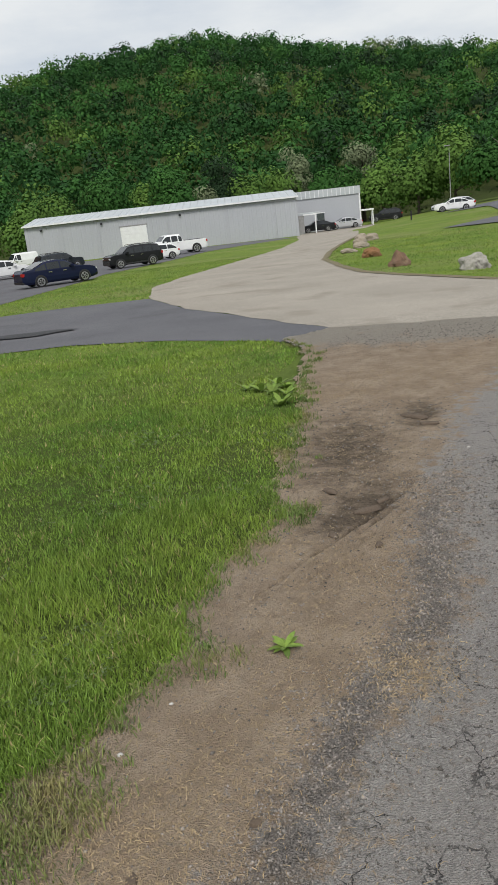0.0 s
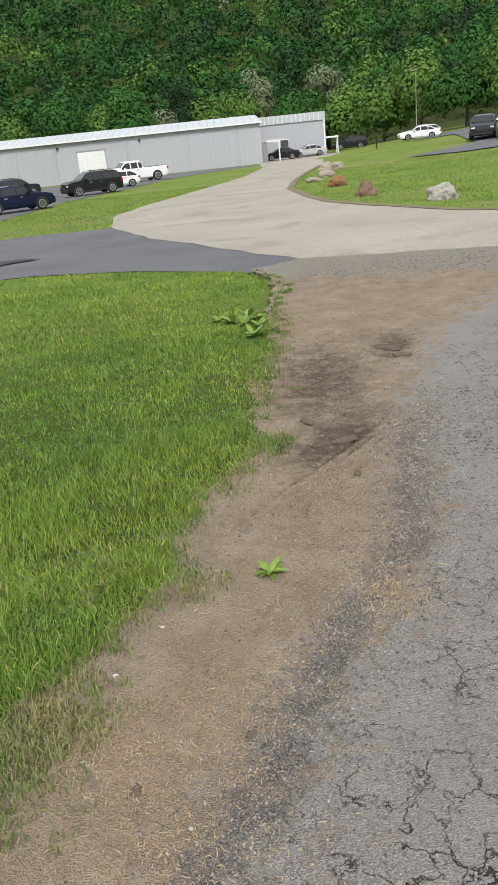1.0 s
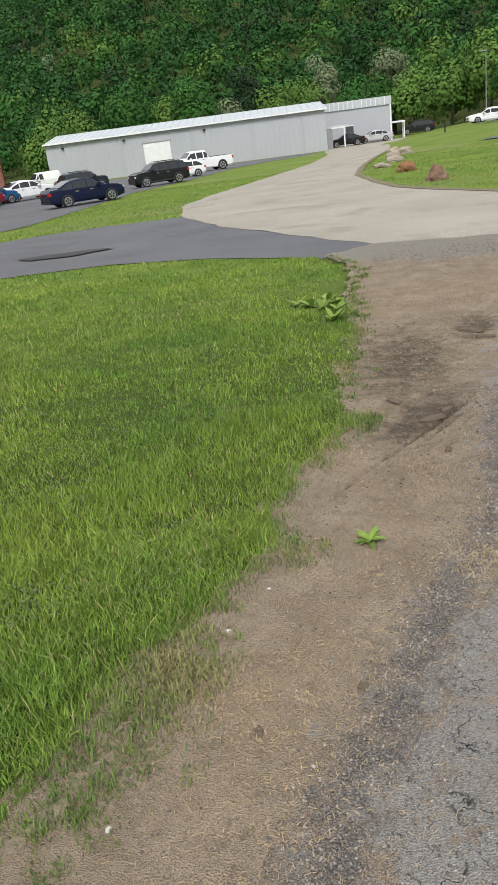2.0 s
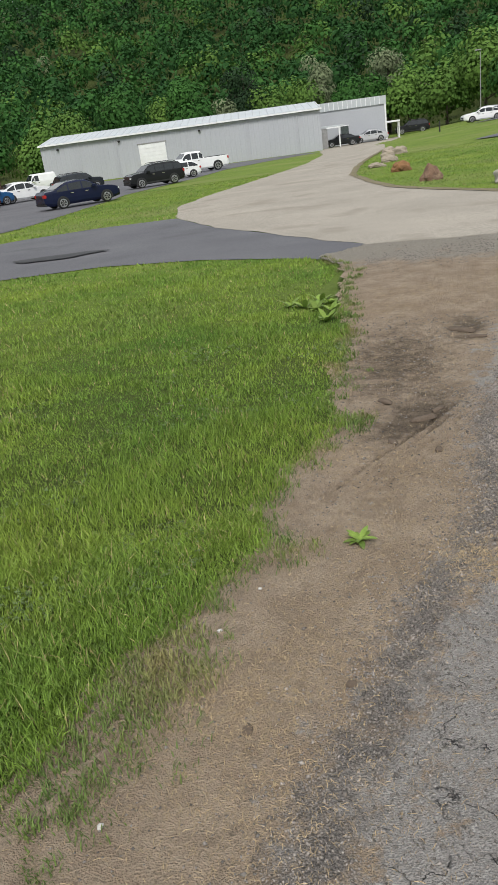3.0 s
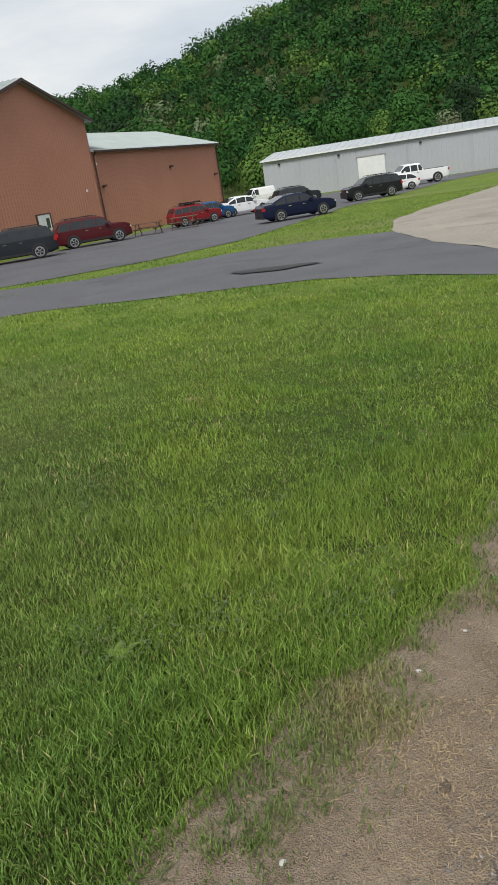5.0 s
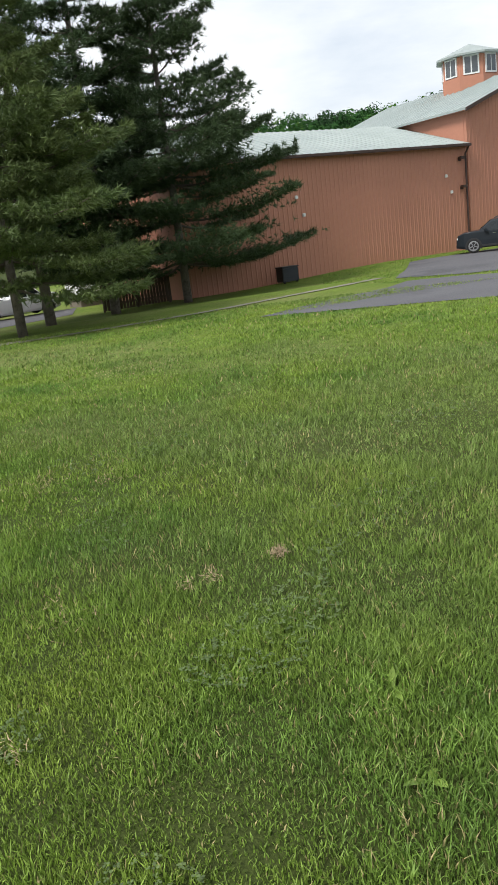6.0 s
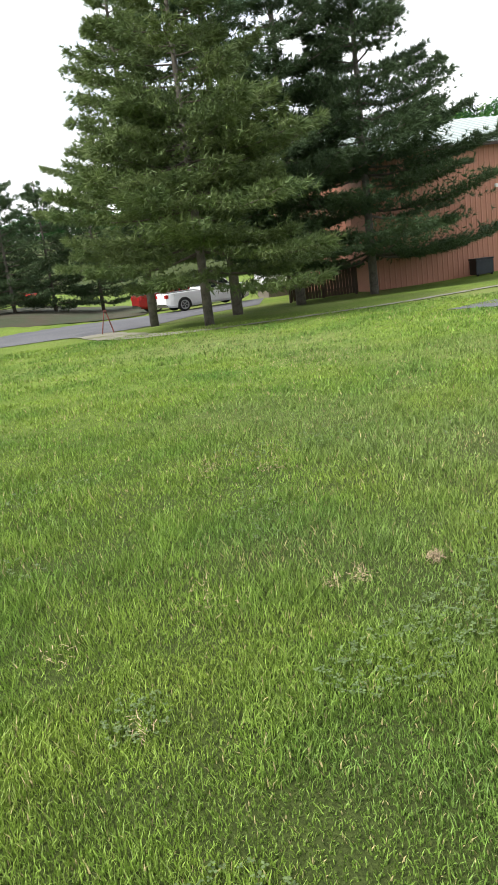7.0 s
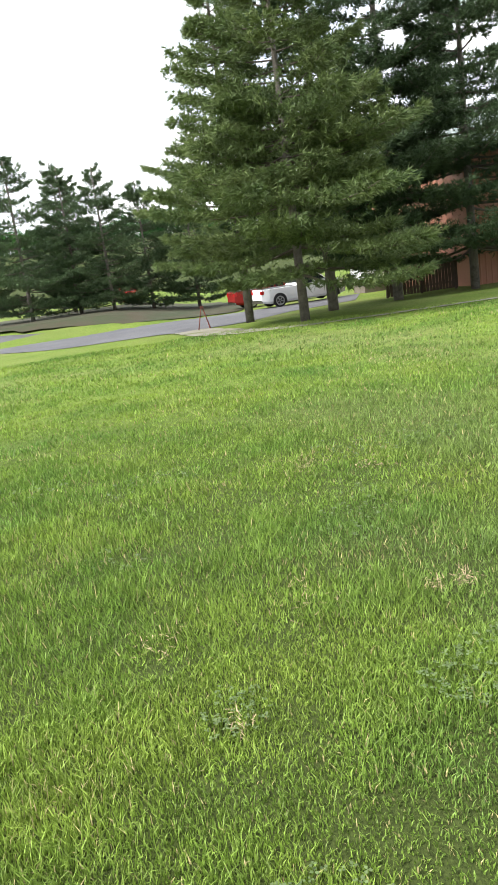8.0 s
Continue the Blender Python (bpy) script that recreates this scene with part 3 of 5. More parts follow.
def warehouse():
    u = Vector((32.8, 9.9)).normalized()
    m = Matrix(((u.x, -u.y, 0, -52.8), (u.y, u.x, 0, 88.6), (0, 0, 1, 0), (0, 0, 0, 1)))
    b = empty("warehouse", m, "long low pale grey metal warehouse with a white roller door", "building")
    L, ev, base = 34.4, 3.35, -2.2
    part("front_wall", ribbed_wall(0, L, base, ev, 0, pitch=0.6, depth=0.02), WHITEWALL, b, "pale grey metal wall")
    part("end_wall", prism([(0.2, base), (16, base), (16, ev), (8, ev + 0.95), (0.2, ev)], "x", 0, 0.2), WHITEWALL, b)
    part("end_wall", prism([(0.2, base), (16, base), (16, ev), (8, ev + 0.95), (0.2, ev)], "x", L - 0.2, L), WHITEWALL, b)
    part("back_wall", box(0.2, L - 0.2, 15.8, 16, base, ev), WHITEWALL, b)
    part("roof", roof_slab(-0.2, L + 0.2, -0.3, ev + 0.02, 8, ev + 1.0, rib=0.9), WHITEROOF, b, "pale grey metal roof")
    part("roof", roof_slab(-0.2, L + 0.2, 16.3, ev + 0.02, 8, ev + 1.0, rib=0.9), WHITEROOF, b)
    part("eave_trim", box(-0.2, L + 0.2, -0.4, -0.3, ev - 0.12, ev + 0.06), WHITE, b, "white eave trim")
    d = part("roller_door", box(12.0, 15.3, -0.09, -0.03, base, 2.0), WHITE, b, "white roller door")
    for k in range(9):
        part("slat", box(12.0, 15.3, -0.115, -0.092, -2.0 + k * 0.44, -2.0 + k * 0.44 + 0.4), WHITE, d)
    part("door_frame", box(11.85, 15.45, -0.12, -0.02, 2.0, 2.16), GREY, b)
    for x in (4.6, 9.2, 18.0, 25.4, 31.5):
        part("downspout", box(x, x + 0.09, -0.12, -0.03, base, ev - 0.1), WHITEWALL, b, "grey downspout")
    for x in (2.0, 9.6, 19.5):
        part("wall_lamp", box(x, x + 0.3, -0.25, -0.03, 2.6, 2.8, 0.03), DARK, b)
    # annex at the far end
    a = part("annex", box(L - 0.6, L + 9.4, 9.0, 20, base, ev + 0.55), WHITEWALL, b, "taller pale metal annex")
    part("parapet", box(L - 0.7, L + 9.5, 8.86, 8.997, ev - 0.4, ev + 0.62), WHITEROOF, a)
    for k in range(16):
        part("standing_seam", box(L - 0.4 + k * 0.6, L - 0.34 + k * 0.6, 8.8, 8.858, ev - 0.4, ev + 0.6), WHITE, a)
    part("corner_trim", box(L + 9.25, L + 9.45, 8.83, 8.99, base, ev - 0.4), WHITE, a)
    w = part("window", box(L + 3.4, L + 4.4, 8.93, 8.998, -0.5, 0.9), PANE, a)
    part("window_frame", box(L + 3.3, L + 4.5, 8.9, 8.928, 0.9, 1.0), WHITE, w)
    # entry lean-to
    e = part("entry_shed", box(L + 0.25, L + 1.0, 3.0, 6.0, base, 0.9), GREY, b, "grey entry shed with an open door")
    # near-black panel painted as the shade inside the open doorway
    part("door", box(L + 1.0, L + 1.06, 3.7, 4.7, -1.6, 0.5), DARK, e)
    part("door_post", box(L + 0.9, L + 2.6, 2.8, 3.0, 0.9, 1.05), WHITE, e)
    part("door_post", box(L + 2.4, L + 2.55, 2.8, 2.95, base, 0.9), WHITE, e)
    part("awning", box(L + 0.2, L + 3.2, 3.0, 6.2, 1.06, 1.2), WHITEROOF, e)


def carport():
    x, y = -13.0, 112.0
    z = ground_z(x, y)
    c = empty("carport", pose(x, y, z, 0, 0, 10), "small flat-roofed white carport on posts", "carport")
    part("roof", box(-1.0, 1.0, -1.6, 1.6, 2.0, 2.2, 0.02), WHITE, c)
    for px in (-0.85, 0.85):
        for py in (-1.45, 1.45):
            part("post", box(px - 0.07, px + 0.07, py - 0.07, py + 0.07, 0, 2.0), WHITE, c)


red_building()
warehouse()
carport()

# ---- vehicles ----
TYRE = mat("tyre_rubber", (0.018, 0.018, 0.018), rough=0.85, scale=20)
RIM = mat("alloy_rim", (0.55, 0.55, 0.57), rough=0.3, metal=0.8, scale=20)
TRIMB = mat("black_plastic", (0.02, 0.02, 0.022), rough=0.55)
LAMP_W = mat("headlamp", (0.75, 0.77, 0.78), rough=0.1)
LAMP_R = mat("tail_lamp", (0.45, 0.02, 0.02), rough=0.15)
CHROME = mat("chrome", (0.7, 0.7, 0.72), rough=0.12, metal=1.0)
GLASS = glass_mat()


def paint(name, c):
    return mat(name, c, tuple(v * 0.9 for v in c), rough=0.24, scale=1.5, fine=60, spec=0.36, grain=0.04)


# side outlines: (share of the length from the nose, height share); belt = height of the window line
SHAPES = {
    "sedan": dict(L=4.65, W=1.78, H=1.46, belt=0.63, top=[(0, 0.44), (0.02, 0.53), (0.10, 0.61), (0.27, 0.68), (0.43, 0.965), (0.55, 1.0), (0.68, 0.965), (0.86, 0.73), (0.97, 0.70), (1, 0.58)], glass=(0.295, 0.835), r=0.32, axles=(0.195, 0.775), pillars=(0.50, 0.68)),
    "suv": dict(L=4.75, W=1.88, H=1.72, belt=0.62, top=[(0, 0.42), (0.015, 0.56), (0.08, 0.635), (0.25, 0.68), (0.38, 0.955), (0.50, 1.0), (0.80, 0.985), (0.92, 0.94), (0.985, 0.68), (1, 0.55)], glass=(0.27, 0.955), r=0.37, axles=(0.185, 0.785), pillars=(0.46, 0.63, 0.80)),
    "hatch": dict(L=4.1, W=1.75, H=1.52, belt=0.62, top=[(0, 0.42), (0.02, 0.54), (0.10, 0.62), (0.25, 0.68), (0.40, 0.96), (0.52, 1.0), (0.80, 0.96), (0.94, 0.72), (0.985, 0.64), (1, 0.52)], glass=(0.27, 0.93), r=0.32, axles=(0.19, 0.80), pillars=(0.5, 0.7)),
    "pickup": dict(L=5.95, W=1.98, H=1.90, belt=0.62, top=[(0, 0.48), (0.012, 0.62), (0.05, 0.66), (0.21, 0.68), (0.30, 0.965), (0.36, 1.0), (0.54, 0.985), (0.585, 0.66), (0.60, 0.645), (0.985, 0.645), (1, 0.60)], glass=(0.225, 0.572), r=0.41, axles=(0.165, 0.80), pillars=(0.38, 0.50)),
    "van": dict(L=5.5, W=2.0, H=2.4, belt=0.52, top=[(0, 0.34), (0.015, 0.42), (0.07, 0.5), (0.15, 0.56), (0.26, 0.95), (0.33, 1.0), (0.95, 1.0), (0.985, 0.95), (1, 0.6)], glass=(0.165, 0.42), r=0.35, axles=(0.16, 0.78), pillars=(0.28,)),
}


def wheel(parent, x, y, r, side):
    def ring(prof, sides=20):
        bm = bmesh.new()
        rings = [[bm.verts.new((x + q * math.cos(math.tau * k / sides), y + side * o, r + q * math.sin(math.tau * k / sides))) for k in range(sides)] for q, o in prof]
        for a, c in zip(rings, rings[1:]):
            for k in range(sides):
                bm.faces.new((a[k], a[(k + 1) % sides], c[(k + 1) % sides], c[k]))
        bm.faces.new(rings[-1]), bm.faces.new(rings[0])
        bmesh.ops.recalc_face_normals(bm, faces=bm.faces[:])
        return bm

    w = part("wheel", ring([(r * 0.9, -0.22), (r, -0.18), (r, -0.02), (r * 0.92, 0.02), (r * 0.76, 0.02), (r * 0.74, -0.03)]), TYRE, parent, smooth=False)
    part("rim", ring([(r * 0.74, -0.028), (r * 0.72, 0.012), (r * 0.58, 0.016), (r * 0.54, -0.02), (r * 0.2, -0.006)]), RIM, w)
    bm = bmesh.new()
    for k in range(5):
        a = math.tau * k / 5 + 0.3
        s = bmesh.ops.create_cube(bm, size=1.0, matrix=Matrix.Translation((x, y + side * 0.004, r)) @ Matrix.Rotation(a, 4, "Y") @ Matrix.Translation((r * 0.34, 0, 0)) @ Matrix.Diagonal((r * 0.46, 0.02, r * 0.13, 1)))
    part("spoke", bm, RIM, w)


def vehicle(name, kind, x, y, heading, material, label, category="car", rack=False, lift=0.0, group="parked vehicles", scale=1.0):
    """heading: degrees, the way the nose points (0 is +x). Local x runs from tail to nose."""
    S = SHAPES[kind]
    L, W, H, belt = S["L"] * scale, S["W"] * scale, S["H"] * scale, S["belt"] * S["H"] * scale
    v = empty(name, pose(x, y, ground_z(x, y) + 0.03 + lift, 0, 0, heading), label, category, group)

    def top(s):
        pts = S["top"]
        for (a, h0), (c, h1) in zip(pts, pts[1:]):
            if a <= s <= c:
                return (h0 + (h1 - h0) * (s - a) / (c - a)) * H
        return pts[-1][1] * H

    def wide(s):
        e = min(s, 1 - s) * L
        return W / 2 * (1 - 0.16 * max(0.0, 1 - e / 0.5) ** 2)

    def sect(s):
        t, w = top(s), wide(s)
        sill = 0.24 * H * 0.6 + 0.09 * max(0.0, 1 - min(s, 1 - s) * L / 0.35)
        bt = min(t - 0.03, belt)
        inset = 0.27 * (t - bt) if t > bt + 0.05 else 0.03
        return [(w * 0.92, sill), (w, sill + 0.12), (w * 1.005, (sill + bt) / 2), (w * 0.985, bt), (w * 0.985 - inset * 0.75, bt + (t - bt) * 0.80), (w * 0.985 - inset - 0.05, t - 0.015), (w * 0.45, t + 0.005)], t

    stations = sorted({a for a, _ in S["top"]} | {k / 24 for k in range(25)})
    bm = bmesh.new()
    rows = []
    for s in stations:
        pts, t = sect(s)
        px = L / 2 - s * L
        rows.append([bm.verts.new((px, q, z)) for q, z in pts] + [bm.verts.new((px, -q, z)) for q, z in pts[::-1]])
    n = len(rows[0])
    for a, c in zip(rows, rows[1:]):
        for k in range(n):
            bm.faces.new((a[k], c[k], c[(k + 1) % n], a[(k + 1) % n]))
    bm.faces.new(rows[0]), bm.faces.new(rows[-1][::-1])
    bmesh.ops.recalc_face_normals(bm, faces=bm.faces[:])
    body = part("body", bm, material, v, smooth=False)
    # side windows, split by pillars
    g0, g1 = S["glass"]
    cuts = [g0, *S["pillars"], g1]
    for side in (1, -1):
        for a, c in zip(cuts, cuts[1:]):
            a2, c2 = a + 0.008, c - 0.008
            bm, strip = bmesh.new(), []
            m = 8
            for k in range(m + 1):
                s = a2 + (c2 - a2) * k / m
                pts, t = sect(s)
                (w0, z0), (w1, z1) = pts[3], pts[4]
                hi = max(0.0, min(1.0, (t - belt - 0.08) / (z1 - z0 + 1e-6)))
                hi = min(hi, 0.98)
                if z1 - z0 < 0.06:
                    hi = 0.1
                px = L / 2 - s * L
                strip.append((bm.verts.new((px, side * (w0 - (w0 - w1) * 0.08 + 0.006), z0 + (z1 - z0) * 0.08)), bm.verts.new((px, side * (w0 + (w1 - w0) * hi + 0.006), z0 + (z1 - z0) * hi))))
            for p, q in zip(strip, strip[1:]):
                f = (p[0], q[0], q[1], p[1])
                bm.faces.new(f if side < 0 else f[::-1])
            part("side_window", bm, GLASS, v)
    # screens
    def screen(nm, sa, sb):
        bm, strip = bmesh.new(), []
        for k in range(5):
            s = sa + (sb - sa) * k / 4
            pts, t = sect(s)
            w = pts[5][0] * 0.97
            px = L / 2 - s * L
            strip.append([bm.verts.new((px + (0.008 if sa < 0.5 else -0.008), q * w, t + 0.012)) for q in (-1, -0.45, 0.45, 1)])
        for p, q in zip(strip, strip[1:]):
            for k in range(3):
                bm.faces.new((p[k], p[k + 1], q[k + 1], q[k]))
        part(nm, bm, GLASS, v)

    tp = S["top"]
    screen("windscreen", tp[3][0] + 0.012, tp[4][0] - 0.006)
    if kind == "pickup":
        screen("rear_window", tp[6][0] + 0.008, tp[7][0] - 0.008)
        add = box(-L / 2 + 0.12, L / 2 - 0.612 * L, -W / 2 + 0.14, W / 2 - 0.14, 0.62 * H, 0.652 * H)
        part("bed", add, TRIMB, v, "dark truck bed")
    elif kind != "van":
        k = 6 if kind == "sedan" else 7
        screen("rear_window", tp[k][0] + 0.015, tp[k + 1][0] - 0.012)
    r = S["r"] * scale
    for s in S["axles"]:
        for side in (1, -1):
            px = L / 2 - s * L
            w = wide(s)
            bm = prism([(px + r * 1.17 * math.cos(math.pi * k / 12), r + r * 1.17 * math.sin(math.pi * k / 12)) for k in range(13)] + [(px - r * 1.17, r * 0.55), (px + r * 1.17, r * 0.55)], "y", side * (w - 0.2), side * (w + 0.006))
            part("wheel_arch", bm, TRIMB, v)
            wheel(v, px, side * (w + 0.008), r, side)
    for side in (1, -1):
        part("headlight", box(L / 2 - 0.30, L / 2 - 0.02, *sorted((side * W * 0.27, side * W * 0.44)), H * 0.43, H * 0.51, 0.02), LAMP_W, v, "clear headlight")
        part("tail_light", box(-L / 2 - 0.008, -L / 2 + 0.22, *sorted((side * W * 0.30, side * W * 0.455)), H * 0.47, H * 0.60, 0.02), LAMP_R, v, "red tail light")
        ms = L / 2 - (g0 + 0.05) * L
        part("mirror", box(ms - 0.12, ms + 0.08, *sorted((side * (W / 2 - 0.02), side * (W / 2 + 0.17))), belt - 0.01, belt + 0.15, 0.03), material, v)
        for s in (0.5 * (cuts[0] + cuts[1]) + 0.05, 0.5 * (cuts[1] + cuts[min(2, len(cuts) - 1)]) + 0.05):
            px = L / 2 - s * L
            part("door_handle", box(px - 0.1, px + 0.1, *sorted((side * (W / 2 - 0.01), side * (W / 2 + 0.025))), belt - 0.13, belt - 0.09, 0.008), CHROME if kind != "van" else TRIMB, v)
    part("front_bumper", box(L / 2 - 0.12, L / 2 + 0.02, -W * 0.4, W * 0.4, 0.18 * H, 0.30 * H, 0.03), TRIMB, v)
    part("grille", box(L / 2 - 0.1, L / 2 + 0.012, -W * 0.24, W * 0.24, 0.33 * H, 0.43 * H, 0.01), TRIMB, v)
    part("rear_bumper", box(-L / 2 - 0.03, -L / 2 + 0.12, -W * 0.42, W * 0.42, 0.18 * H, 0.29 * H, 0.03), CHROME if kind == "pickup" else TRIMB, v)
    if kind == "suv":
        for side in (1, -1):
            part("sill_trim", box(-L * 0.28, L * 0.30, *sorted((side * (W / 2 - 0.05), side * (W / 2 + 0.012))), 0.17 * H, 0.25 * H, 0.015), TRIMB, v)
            bm = add_tube(bmesh.new(), [(L * 0.08, side * W * 0.33, H * 0.985), (L * 0.04, side * W * 0.33, H + 0.05), (-L * 0.32, side * W * 0.33, H + 0.04), (-L * 0.37, side * W * 0.33, H * 0.97)], [0.02] * 4, 6)
            part("roof_rail", bm, TRIMB, v, "black roof rail")
    if rack:
        k = part("roof_rack", box(-0.9, 0.5, -0.62, 0.62, H + 0.1, H + 0.14), TRIMB, v, "black roof rack")
        for q in (-0.8, -0.3, 0.3):
            part("crossbar", box(q, q + 0.05, -0.66, 0.66, H + 0.14, H + 0.2), TRIMB, k)
        for q in (-0.55, 0.5):
            part("rack_foot", box(-0.8, -0.7, q, q + 0.05, H - 0.02, H + 0.1), TRIMB, k)
    return v


NAVY, BLACKP, WHITEP = paint("navy_paint", (0.006, 0.010, 0.036)), paint("black_paint", (0.012, 0.013, 0.015)), paint("white_car_paint", (0.78, 0.79, 0.80))
MAROON, REDP, BLUEP = paint("maroon_paint", (0.075, 0.009, 0.013)), paint("red_car_paint", (0.20, 0.014, 0.018)), paint("blue_paint", (0.015, 0.085, 0.22))
REDT = paint("deep_red_paint", (0.24, 0.018, 0.016))
GREYP, SILVER, REDB = paint("dark_grey_paint", (0.020, 0.025, 0.031)), paint("silver_paint", (0.45, 0.46, 0.48)), paint("bright_red_paint", (0.42, 0.025, 0.02))
vehicle("sedan", "sedan", -21.0, 38.2, 50, NAVY, "dark navy blue sedan parked on asphalt", scale=0.92)
vehicle("suv", "suv", -22.5, 52.1, 226, BLACKP, "black compact suv parked beside the grass strip", scale=0.87)
vehicle("small_car", "hatch", -23.9, 60.3, 215, WHITEP, "small white car parked behind the black suv", scale=0.85)
vehicle("pickup_truck", "pickup", -26.4, 71.3, 220, WHITEP, "white crew cab pickup truck near the warehouse", "truck")
vehicle("suv", "suv", -32.8, 60.0, 55, GREYP, "dark grey suv parked behind the navy sedan", scale=0.86)
vehicle("sedan", "sedan", -34.2, 53.4, 60, WHITEP, "white sedan parked beside the blue car")
vehicle("hatchback", "hatch", -35.2, 50.3, 62, BLUEP, "blue hatchback parked by the red building", scale=0.92)
vehicle("suv", "suv", -34.2, 46.9, 58, REDP, "red suv with a black roof rack", rack=True, scale=0.82)
vehicle("suv", "suv", -34.6, 36.4, 55, MAROON, "maroon suv parked at the red building")
vehicle("suv", "suv", -33.9, 29.3, 230, GREYP, "dark grey suv with its tail to the red building")
vehicle("van", "van", -51.2, 84.2, 240, WHITEP, "white panel van at the warehouse corner", "van", scale=0.75)
vehicle("sedan", "sedan", -18.6, 104.5, 200, BLACKP, "black sedan parked at the warehouse annex")
vehicle("sedan", "sedan", -15.4, 107.5, 200, SILVER, "silver sedan parked at the warehouse annex")
vehicle("suv", "suv", -11.0, 119.0, 190, BLACKP, "black suv parked beyond the carport")
vehicle("sedan", "sedan", -1.0, 95.5, 195, WHITEP, "white sedan on the upper car park")
vehicle("hatchback", "hatch", -0.6, 99.0, 195, SILVER, "silver hatchback behind the white sedan")
vehicle("suv", "suv", 4.0, 60.5, 265, GREYP, "blue-grey suv facing the lawn", scale=0.92)
vehicle("suv", "suv", 5.9, 58.6, 262, WHITEP, "white suv facing the lawn")
vehicle("van", "van", 7.4, 71.0, 262, WHITEP, "tall white box van on the upper car park", "van", scale=1.25)
vehicle("pickup_truck", "pickup", -47.0, 3.0, 106, REDT, "deep red pickup truck behind the pines", "truck", scale=0.85)
vehicle("pickup_truck", "pickup", -43.5, 4.3, 108, WHITEP, "white pickup truck under the pine boughs", "truck", scale=0.85)
vehicle("suv", "suv", -70, -13, 190, BLACKP, "black suv parked beyond the far pines")
vehicle("hatchback", "hatch", -70, -8, 190, REDB, "red hatchback parked beyond the far pines")

# ---- rocks ----
ROCK_G = mat("grey_boulder", (0.36, 0.345, 0.31), (0.24, 0.23, 0.205), rough=0.95, scale=2.5, fine=25, bump=0.8, spots=(0.14, 0.13, 0.12), spot_scale=4)
ROCK_R = mat("rust_boulder", (0.19, 0.115, 0.075), (0.11, 0.068, 0.048), rough=0.95, scale=2.5, fine=25, bump=0.8, spots=(0.27, 0.20, 0.13), spot_scale=3)
ROCK_O = mat("orange_boulder", (0.25, 0.125, 0.05), (0.15, 0.08, 0.04), rough=0.95, scale=2.5, fine=25, bump=0.8)
ROCK_S = mat("stacked_slabs", (0.33, 0.28, 0.22), (0.24, 0.21, 0.17), rough=0.95, scale=2, fine=25, bump=0.8)


def rock(name, x, y, w, d, h, material, label, seed, sharp=0.0, turn=0.0):
    bm = bmesh.new()
    bmesh.ops.create_icosphere(bm, subdivisions=4, radius=1.0)
    for v in bm.verts:
        p = v.co.copy()
        n = noise.noise(p * 1.3 + Vector((seed, 0, 0))) * 0.35 + noise.noise(p * 3.1 + Vector((0, seed, 0))) * 0.14 + noise.noise(p * 8 + Vector((0, seed, 0))) * 0.04
        q = p * (1 + n)
        if sharp:
            q.x *= 1 - sharp * max(0, q.z) * 0.6
            q.y *= 1 - sharp * max(0, q.z) * 0.6
        q.z = max(q.z, -0.45)
        v.co = (q.x * w * 0.44, q.y * d * 0.44, (q.z + 0.3) * h / 1.75)
    ob = mesh_ob(name, bm, material, smooth=False)
    ob.matrix_basis = pose(x, y, ground_z(x, y), 0, 0, turn)
    return tagged(ob, label, "rock", "boulders on the grass island")


rock("boulder", 0.75, 24.3, 1.05, 0.8, 0.62, ROCK_G, "pale grey rounded boulder on the grass", 3.0)
rock("boulder", -1.8, 28.2, 0.85, 0.7, 0.75, ROCK_R, "pointed rust-brown boulder on the grass", 9.0, 0.8, 20)
rock("boulder", -3.55, 34.9, 0.9, 0.7, 0.55, ROCK_O, "low orange-brown boulder on the grass", 15.0)
rock("boulder", -5.2, 39.6, 0.95, 0.7, 0.3, ROCK_S, "flat tan slab of rock", 21.0, 0, 30)
rock("boulder", -5.0, 43.0, 1.0, 0.7, 0.42, ROCK_S, "flat tan slab of rock", 27.0, 0, 10)
rock("boulder", -5.6, 47.0, 1.05, 0.7, 0.5, ROCK_S, "stacked tan slab of rock", 33.0, 0, 50)
rock("boulder", -6.2, 52.5, 1.3, 0.9, 0.5, ROCK_S, "stacked tan slab of rock", 39.0, 0, 70)
rock("boulder", -5.2, 50.0, 1.0, 0.7, 0.6, ROCK_S, "stacked tan slab of rock", 45.0, 0, 0)

# ---- woods on the hill ----
rng = np.random.default_rng(7)


